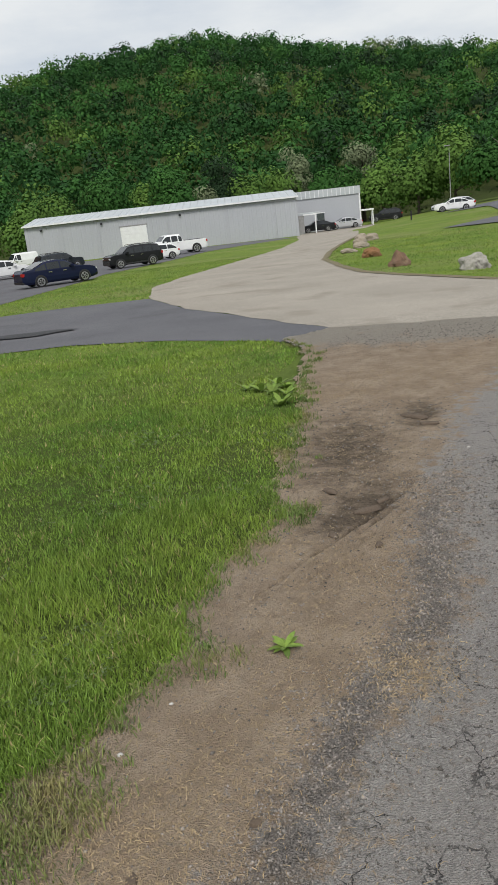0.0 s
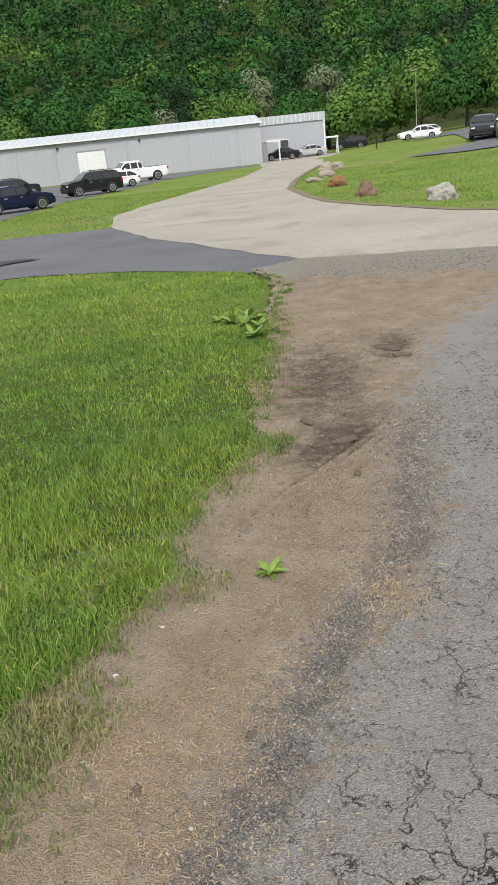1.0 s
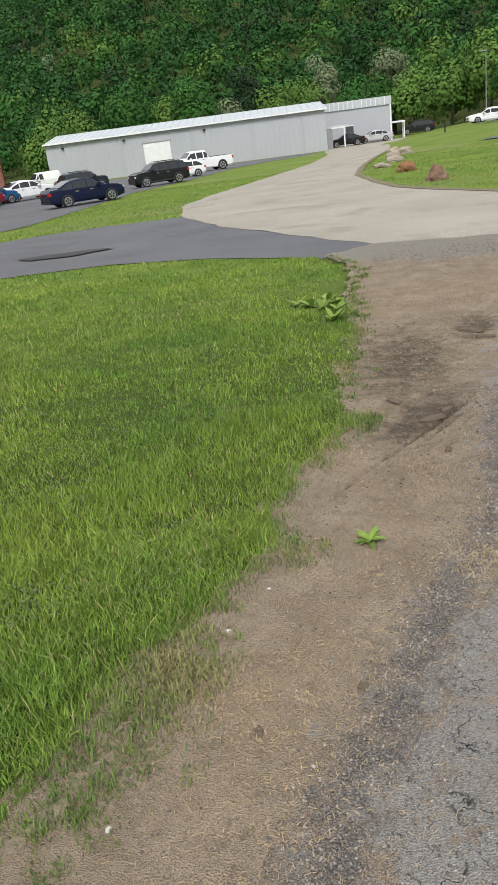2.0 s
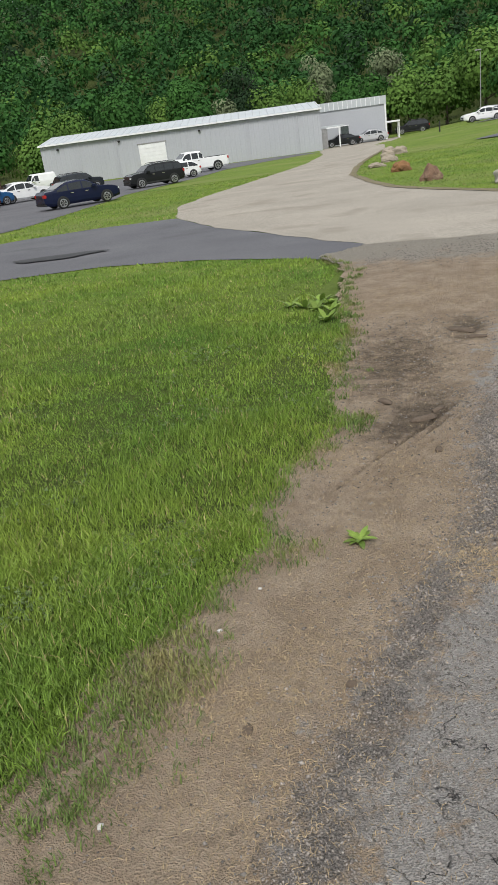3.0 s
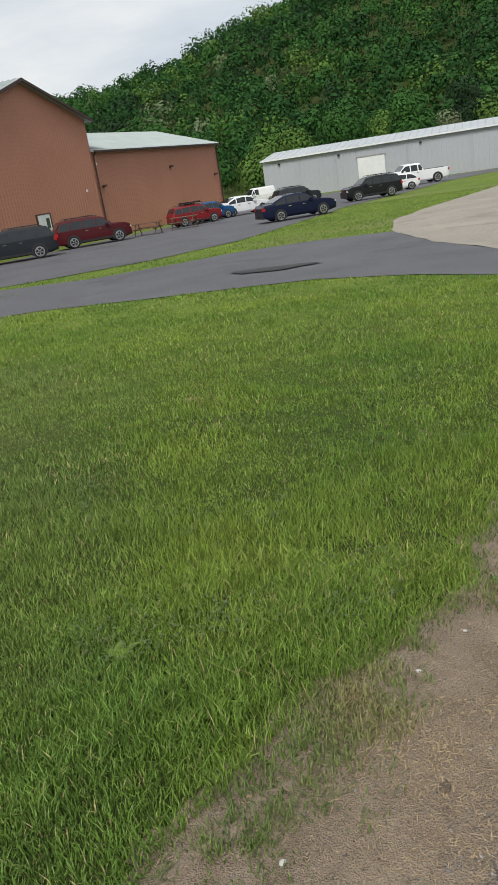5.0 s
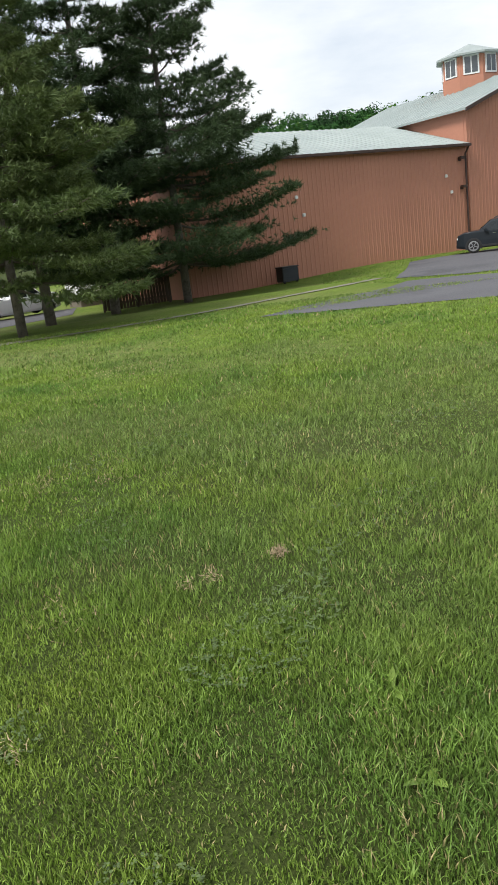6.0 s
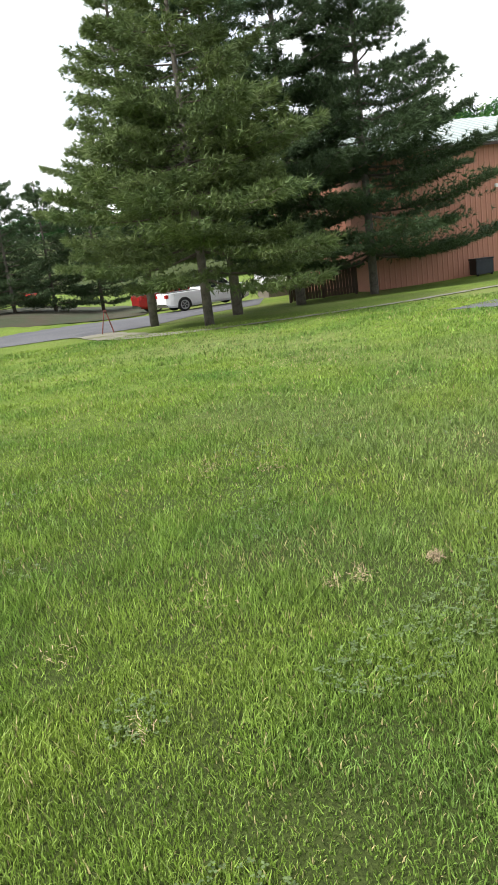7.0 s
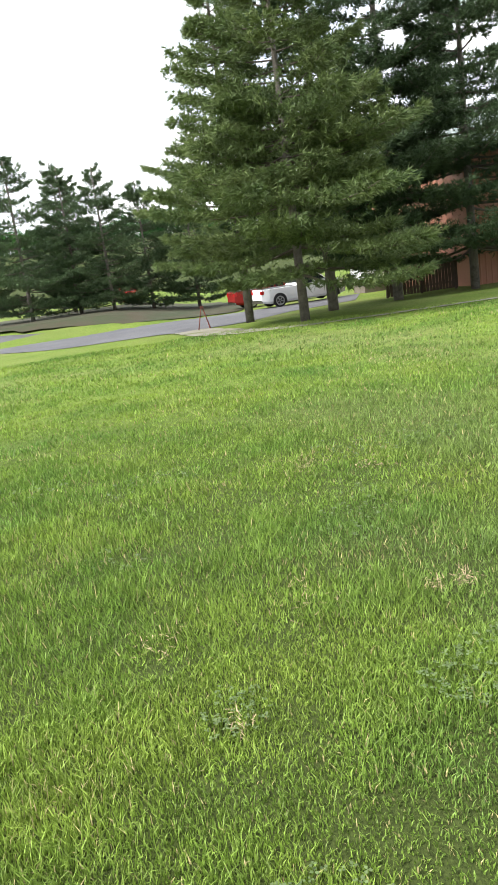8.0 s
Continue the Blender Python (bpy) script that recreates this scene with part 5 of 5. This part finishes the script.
def edge_grass():
    """Sparse tufts creeping out over the dirt, and a greener rim."""
    rg = np.random.default_rng(23)
    tri = []
    tufts = [(edge_x(y) + abs(rg.normal()) * 0.10 - 0.08, y, rg.integers(8, 26)) for y in rg.uniform(0.6, 12.5, 520)]
    tufts += [(-0.95 + rg.normal() * 0.13, 1.78 + rg.normal() * 0.2, rg.integers(6, 16)) for _ in range(230)]
    tufts += [(-1.0 + rg.normal() * 0.10, 1.25 + rg.normal() * 0.22, rg.integers(6, 14)) for _ in range(130)]
    tufts += [(-0.60 + rg.normal() * 0.07, 4.75 + rg.normal() * 0.12, 18) for _ in range(26)]
    tufts += [(-0.66 + rg.normal() * 0.08, 2.85 + rg.normal() * 0.1, 14) for _ in range(20)]
    for x, y, n in tufts:
        z = top_z(x, y) - 0.004
        for _ in range(n):
            a, h = rg.uniform(0, math.tau), rg.uniform(0.015, 0.05)
            l = rg.uniform(0.3, 1.1) * h
            w = rg.uniform(0.0013, 0.0024) * (1 + y / 7)
            bx, by = x + rg.normal() * 0.03, y + rg.normal() * 0.03
            b = np.array((bx, by, z))
            m = b + (math.cos(a) * l * 0.35, math.sin(a) * l * 0.35, h * 0.65)
            t = b + (math.cos(a) * l, math.sin(a) * l, h)
            s = np.array((-math.sin(a) * w, math.cos(a) * w, 0))
            tri += [(b - s, b + s, m + s), (b - s, m + s, m - s), (m - s, m + s, t)]
    V = np.array(tri).reshape(-1, 3)
    tagged(raw_ob("edge_grass", V, np.arange(len(V)).reshape(-1, 3), leaf_mat("straggling_grass", (0.140, 0.190, 0.048), (0.085, 0.135, 0.036), 5.0, trans=0.2, rand=0.6, c3=(0.22, 0.20, 0.085))), "thin green grass tufts creeping over the dirt", "grass", kind="stuff")


def long_grass():
    """Taller bent blades and clover leaves standing out of the near lawn."""
    rg = np.random.default_rng(24)
    tri, leaf = [], []
    for k in range(6000):
        d = math.sqrt(rg.uniform(1.3**2, 9.0**2)) if k % 3 else rg.uniform(1.3, 4.0)
        b = radians(rg.uniform(4, 132))
        x, y = -d * math.sin(b), d * math.cos(b)
        if not on_lawn(x, y) or noise.noise((x * 0.9, y * 0.9, 7)) < -0.12:
            continue
        z = ground_z(x, y)
        a, h = rg.uniform(0, math.tau), rg.uniform(0.045, 0.085)
        l, w = rg.uniform(0.4, 1.1) * h, rg.uniform(0.0010, 0.0020) * (1 + d / 8)
        base = np.array((x, y, z))
        c = np.array((math.cos(a), math.sin(a), 0))
        s = np.array((-c[1], c[0], 0)) * w
        pts = [base + c * l * q**2 + (0, 0, h * (q - 0.35 * q**3) * 1.3) for q in (0, 0.4, 0.75, 1.0)]
        ws = (1, 0.9, 0.6)
        for i in range(3):
            p, q = pts[i], pts[i + 1]
            w0, w1 = s * ws[i], s * (ws[i + 1] if i < 2 else 0.05)
            tri += [(p - w0, p + w0, q + w1), (p - w0, q + w1, q - w1)]
    for k in range(15000):
        d = math.sqrt(rg.uniform(1.3**2, 7.5**2)) if k % 2 else rg.uniform(1.3, 4.0)
        b = radians(rg.uniform(4, 132))
        x, y = -d * math.sin(b), d * math.cos(b)
        if not on_lawn(x, y) or noise.noise((x * 1.1, y * 1.1, 17)) < 0.22:
            continue
        z = ground_z(x, y) + rg.uniform(0.025, 0.055)
        r = rg.uniform(0.005, 0.009) * (1 + d / 10)
        a0 = rg.uniform(0, math.tau)
        for q in range(3):
            a = a0 + q * math.tau / 3
            c, s = np.array((math.cos(a), math.sin(a), rg.normal() * 0.25)), np.array((-math.sin(a), math.cos(a), 0))
            o = np.array((x, y, z))
            leaf.append((o, o + c * r * 0.9 + s * r * 0.7, o + c * r * 1.6, o + c * r * 0.9 - s * r * 0.7))
    V = np.array(tri).reshape(-1, 3)
    tagged(raw_ob("long_grass", V, np.arange(len(V)).reshape(-1, 3), BLADE), "longer bent green grass blades in the lawn", "grass", kind="stuff")
    V = np.array(leaf).reshape(-1, 3)
    tagged(raw_ob("clover", V, np.arange(len(V)).reshape(-1, 4), CLOVER), "patches of small green clover leaves in the lawn", "clover", kind="stuff")


def dry_patches():
    """Tan clumps of cut grass left lying on the lawn."""
    rg = np.random.default_rng(25)
    for x, y, r, n in ((-3.84, 1.10, 0.03, 150), (-3.77, 0.64, 0.05, 50), (-3.76, 0.49, 0.03, 35), (-2.77, -0.56, 0.04, 30), (-3.83, -0.14, 0.12, 50), (-3.57, -0.94, 0.10, 40), (-12.9, 2.63, 0.7, 420), (-6.55, 0.09, 0.2, 120), (-6.29, 0.69, 0.12, 90), (-8.3, 12.0, 0.8, 300), (-4.5, 5.64, 0.07, 60)):
        tri = []
        for _ in range(n):
            px, py = x + rg.normal() * r, y + rg.normal() * r * 0.7
            z = ground_z(px, py) + rg.uniform(0.01, 0.055)
            a, l = rg.uniform(0, math.tau), rg.uniform(0.02, 0.06)
            d, s = np.array((math.cos(a), math.sin(a), rg.normal() * 0.35)) * l, np.array((-math.sin(a), math.cos(a), 0)) * 0.0016 * (1 + abs(x) / 5)
            p = np.array((px, py, z))
            tri.append((p - s, p + s, p + d))
        V = np.array(tri).reshape(-1, 3)
        tagged(raw_ob("dry_grass_clump", V, np.arange(len(V)).reshape(-1, 3), DRYGRASS), "clump of dry tan clippings lying on the lawn", "dry grass", kind="stuff")


def leaf_shape(bm, length, width, rise, turn, fold=0.25, curl=0.3):
    """One broad leaf with a folded midrib, from the origin outward."""
    c, s = math.cos(turn), math.sin(turn)
    rows = []
    for q in (0.0, 0.2, 0.4, 0.6, 0.8, 1.0):
        w = width * math.sin(math.pi * min(0.98, 0.06 + q * 0.92)) ** 0.8 / 2
        z = rise * q - curl * length * q * q
        o = q * length
        rows.append([bm.verts.new((c * o - s * k * w, s * o + c * k * w, z + abs(k) * fold * w)) for k in (-1, 0, 1)])
    for p, q in zip(rows, rows[1:]):
        for k in range(2):
            bm.faces.new((p[k], p[k + 1], q[k + 1], q[k]))


def rosette(name, x, y, n, length, width, label, seed, rise=0.6):
    """A low weed of broad leaves round one root; each leaf a piece of its own."""
    rg = random.Random(seed)
    e = empty(name, pose(x, y, top_z(x, y) + 0.003), label, "plant", "broad-leaved weeds")
    for k in range(n):
        bm = bmesh.new()
        l = length * rg.uniform(0.6, 1.15)
        leaf_shape(bm, l, width * rg.uniform(0.75, 1.2), l * rise * rg.uniform(0.4, 1.3), k * 2.4 + rg.uniform(-0.3, 0.3))
        part("leaf", bm, WEED, e, smooth=True)


straw_litter()
gravel()
edge_grass()
long_grass()
dry_patches()
rosette("weed", -0.3, 3.0, 17, 0.09, 0.03, "small bright green weed growing in the bare dirt", 1)
for k, (x, y, n, l) in enumerate(((-1.72, 8.95, 16, 0.17), (-1.56, 8.82, 13, 0.16), (-1.88, 8.70, 13, 0.17), (-1.70, 8.55, 12, 0.15), (-1.45, 7.95, 12, 0.15), (-2.10, 8.85, 9, 0.14), (-1.50, 8.45, 10, 0.15))):
    rosette("dock_plant", x, y, n, l, l * 0.45, "clump of broad-leaved green dock at the lawn edge", 30 + k, 0.9)
for k, (x, y, n, l, w) in enumerate(((-2.13, 1.8, 5, 0.09, 0.05), (-2.17, 1.62, 4, 0.08, 0.04), (-1.52, 1.59, 3, 0.10, 0.035), (-1.81, 0.67, 3, 0.10, 0.04), (-1.8, 2.95, 6, 0.09, 0.04), (-2.3, 0.85, 4, 0.10, 0.04))):
    rosette("weed", x, y, n, l, w, "broad green weed leaves standing in the lawn grass", 10 + k, 0.6)


def clod(x, y, w, d, h, seed, turn):
    bm = bmesh.new()
    bmesh.ops.create_icosphere(bm, subdivisions=2, radius=1.0)
    for v in bm.verts:
        q = v.co * (1 + 0.35 * noise.noise(v.co * 2 + Vector((seed, 0, 0))))
        v.co = (q.x * w / 2, q.y * d / 2, max(q.z, -0.4) * h / 1.4 + 0.4 * h / 1.4)
    ob = mesh_ob("dirt_clod", bm, SOIL)
    ob.matrix_basis = pose(x, y, near_z(x, y) - 0.004, 0, 0, turn)
    tagged(ob, "dark lump of dried dirt on the shoulder", "dirt clod", "dirt clods")


for k, (x, y, w, d, h) in enumerate(((-0.13, 4.85, 0.22, 0.09, 0.035), (-0.04, 5.05, 0.14, 0.06, 0.03), (0.02, 4.2, 0.07, 0.05, 0.03), (-0.49, 1.59, 0.07, 0.04, 0.016), (-0.30, 4.4, 0.12, 0.06, 0.03), (-0.45, 5.2, 0.16, 0.08, 0.03), (0.05, 7.3, 0.3, 0.12, 0.04), (0.2, 7.0, 0.2, 0.1, 0.035), (-0.16, 1.9, 0.05, 0.04, 0.022))):
    clod(x, y, w, d, h, k * 3.1, 35 + k * 20)


def pebble(x, y, s, seed):
    bm = bmesh.new()
    bmesh.ops.create_icosphere(bm, subdivisions=2, radius=1.0)
    for v in bm.verts:
        q = v.co * (1 + 0.25 * noise.noise(v.co * 1.7 + Vector((seed, 0, 0))))
        v.co = (q.x * s, q.y * s * 0.8, q.z * s * 0.6 + s * 0.4)
    ob = mesh_ob("pebble", bm, mat("pale_pebble", (0.55, 0.53, 0.5), (0.42, 0.40, 0.37), rough=0.8, scale=60))
    ob.matrix_basis = pose(x, y, top_z(x, y), 0, 0, seed * 40)
    tagged(ob, "small white pebble on the dirt", "pebble", "white pebbles")


for k, (x, y, s) in enumerate(((-0.79, 2.16, 0.013), (-0.84, 1.10, 0.013), (-1.02, 3.2, 0.012), (0.55, 6.2, 0.012), (-0.7, 2.5, 0.01))):
    pebble(x, y, s, k + 1)


def bank(x0, y0, x1, y1):
    """A dry ridge of soil at the foot of the lawn."""
    bm = bmesh.new()
    n, m = 30, 9
    rows = []
    for i in range(n + 1):
        q = i / n
        cx, cy = x0 + (x1 - x0) * q, y0 + (y1 - y0) * q
        w = 0.06 * math.sin(math.pi * min(0.97, max(0.03, q))) ** 0.5 * (0.75 + 0.7 * noise.noise((q * 7, 2.0, 0)))
        cx, cy = cx + 0.03 * noise.noise((q * 5, 8.0, 0)), cy + 0.03 * noise.noise((q * 5, 12.0, 0))
        row = []
        for j in range(m):
            k = j / (m - 1) * 2 - 1
            px, py = cx + k * w * 0.8, cy - k * w * 0.55
            row.append(bm.verts.new((px, py, near_z(px, py) - 0.010 + 0.03 * (1 - k * k) * (0.8 + 0.5 * noise.noise((px * 14, py * 14, 1))))))
        rows.append(row)
    for a, c in zip(rows, rows[1:]):
        for j in range(m - 1):
            bm.faces.new((a[j], a[j + 1], c[j + 1], c[j]))
    bmesh.ops.recalc_face_normals(bm, faces=bm.faces[:])
    tagged(mesh_ob("soil_ridge", bm, mat("dry_soil", (0.38, 0.30, 0.215), (0.24, 0.185, 0.135), rough=0.95, scale=14, fine=120, bump=1.0, dist=0.02, grain=0.5), smooth=True), "low dry ridge of tan soil at the lawn edge", "soil")


bank(-1.18, 0.85, -0.96, 1.5)

# ---- things by the buildings ----
WOOD = mat("weathered_wood", (0.17, 0.10, 0.065), (0.11, 0.065, 0.045), rough=0.85, scale=5, fine=40, bump=0.4)
FENCE_WOOD = mat("dark_stained_wood", (0.075, 0.046, 0.03), (0.045, 0.03, 0.022), rough=0.85, scale=5, fine=40, bump=0.4)
WOODG = mat("grey_wood", (0.20, 0.17, 0.14), (0.14, 0.12, 0.10), rough=0.9, scale=5, fine=40, bump=0.4)


def picnic_table(x, y, turn):
    t = empty("picnic_table", pose(x, y, ground_z(x, y) + 0.03, 0, 0, turn), "brown wooden picnic table with attached benches", "table", "picnic tables")
    for k in range(5):
        part("tabletop_board", box(-0.95, 0.95, -0.37 + k * 0.15, -0.235 + k * 0.15, 0.72, 0.76, 0.006), WOOD, t)
    for s in (-1, 1):
        for k in range(2):
            a = s * (0.62 + k * 0.15)
            part("bench_board", box(-0.95, 0.95, a - 0.065, a + 0.065, 0.42, 0.46, 0.006), WOOD, t)
        part("crossbeam", box(s * 0.65 - 0.03, s * 0.65 + 0.03, -0.85, 0.85, 0.35, 0.42), WOOD, t)
        for q in (-1, 1):
            part("leg", prism([(q * 0.66, 0), (q * 0.75, 0), (q * 0.32, 0.72), (q * 0.23, 0.72)], "x", s * 0.72 - 0.02, s * 0.72 + 0.02), WOOD, t)


picnic_table(-33.3, 40.3, 20)
picnic_table(-32.2, 42.9, 20)


def waste_bin():
    u = Vector((-7.7, 53.0)).normalized()
    x, y = -37.3 + u.x * 3.5 + u.y * 1.0, 14 + u.y * 3.5 - u.x * 1.0
    b = empty("waste_bin", pose(x, y, ground_z(x, y), 0, 0, 98), "dark blue-grey lidded bin standing against the red wall", "bin")
    m = mat("bin_plastic", (0.025, 0.03, 0.04), rough=0.5)
    part("body", box(-0.5, 0.5, -0.32, 0.32, 0.08, 0.78, 0.03), m, b)
    part("lid", box(-0.54, 0.54, -0.36, 0.36, 0.785, 0.86, 0.03), m, b)
    for q in (-0.4, 0.4):
        part("wheel", add_tube(bmesh.new(), [(q - 0.03, -0.25, 0.09), (q + 0.03, -0.25, 0.09)], [0.09, 0.09], 12), TYRE, b)


def sign_stand():
    s = empty("sign_stand", pose(-27.0, -0.9, ground_z(-27.0, -0.9) + 0.03, 0, 0, 0), "rusty red folding steel stand at the path end", "stand")
    m = mat("rusty_red_steel", (0.20, 0.055, 0.04), (0.10, 0.035, 0.03), rough=0.7, scale=12, fine=60)
    for px, py in ((0.16, -0.2), (-0.16, -0.2), (0.12, 0.2), (-0.12, 0.2)):
        part("leg", add_tube(bmesh.new(), [(px, py, 0), (px * 0.1, py * 0.15, 0.72)], [0.022, 0.018], 6), m, s)
    part("top_plate", box(-0.05, 0.05, -0.06, 0.06, 0.7, 0.78, 0.01), m, s)
    part("brace", add_tube(bmesh.new(), [(0.09, -0.12, 0.3), (-0.09, -0.12, 0.3)], [0.012, 0.012], 6), m, s)


def light_pole(x, y, h, turn):
    z = ground_z(x, y)
    p = empty("street_lamp", pose(x, y, z, 0, 0, turn), "grey steel car park lamp on a tall pole", "lamp")
    part("base", add_tube(bmesh.new(), [(0, 0, -0.1), (0, 0, 0.5)], [0.22, 0.22], 12), CONCRETE, p)
    part("pole", add_tube(bmesh.new(), [(0, 0, 0.5), (0, 0, h)], [0.06, 0.045], 10), GREY, p)
    part("lamp_head", box(-0.65, 0.15, -0.17, 0.17, h - 0.02, h + 0.12, 0.03), GREY, p)


def marker_post(x, y):
    ob = mesh_ob("marker_post", box(-0.07, 0.07, -0.07, 0.07, -0.1, 1.0, 0.015), TRIMB)
    ob.matrix_basis = pose(x, y, ground_z(x, y))
    tagged(ob, "short dark marker post on the grass verge", "post")


def shed(x, y, turn):
    z = ground_z(x, y)
    s = empty("trailer", pose(x, y, z, 0, 0, turn), "white trailer with a sloping grey ramp under the pines", "trailer")
    part("body", box(-1.1, 1.1, -1.6, 1.6, 0.55, 2.7, 0.04), WHITE, s)
    part("roof", box(-1.15, 1.15, -1.65, 1.65, 2.703, 2.8, 0.02), GREY, s)
    part("window", box(1.102, 1.112, -0.8, 0.2, 1.5, 2.2), PANE, s)
    part("skirt", box(-1.0, 1.0, -1.5, 1.5, 0, 0.547), WOODG, s)


def fence():
    f = empty("fence", pose(-36.2, 7.6, ground_z(-36.2, 7.6) + 0.0, 0, 0, 96), "dark brown wooden board fence under the pines", "fence")
    for k in range(22):
        part("board", box(k * 0.16, k * 0.16 + 0.14, -0.012, 0.012, 0.05, 1.25 + 0.03 * math.sin(k * 5.1), 0.004), FENCE_WOOD, f)
    for z in (0.3, 1.0):
        part("rail", box(0, 3.5, 0.013, 0.06, z, z + 0.09), FENCE_WOOD, f)
    for k in range(3):
        part("post", box(k * 1.7, k * 1.7 + 0.09, 0.061, 0.15, -0.1, 1.3), FENCE_WOOD, f)


waste_bin()
sign_stand()
light_pole(-1.5, 109.9, 8.0, 0)
marker_post(-5.1, 85.6)
shed(-46.0, 9.6, 8)
fence()
sheet("patch", [(-10.9, 16.1), (-10.1, 16.4), (-9.2, 16.75), (-8.4, 16.6), (-9.1, 15.8), (-10.2, 15.5)], mat("fresh_asphalt", (0.035, 0.035, 0.038), rough=0.8, scale=3, fine=80, bump=0.4), "nearly black asphalt repair patch in the driveway", "patch", lift=0.041, cell=0.4, rough_edge=0.12)
# needle litter whose colour also carries the shade on the bank
sheet("pine_straw", [(-45.2, -16), (-43.8, -9.5), (-42.9, -4.5), (-43.6, 0.8), (-48, 2), (-64, 0), (-66, -26), (-52, -26)], mat("shaded_pine_straw", (0.052, 0.038, 0.022), (0.030, 0.044, 0.015), rough=0.95, scale=0.5, fine=30, bump=0.5), "brown fallen pine needles under the young pines, darkened with their shade", "pine straw", lift=0.05, rough_edge=0.4)
rim = [(-7.6, 62.0), (-7.1, 48.6), (-6.6, 42.0), (-5.9, 36.3), (-4.6, 31.8), (-3.0, 27.0), (-1.6, 24.5), (1.28, 20.4), (8.8, 15.5)]
sheet("verge", [(x - 0.12, y - 0.1) for x, y in rim] + [(x + 0.16, y + 0.12) for x, y in rim[::-1]], mat("verge_soil", (0.17, 0.135, 0.085), (0.12, 0.11, 0.05), rough=0.95, scale=1.5, fine=25, bump=0.6), "narrow bare soil rim of the grass island", "verge", lift=0.034, cell=1.0, rough_edge=0.08)
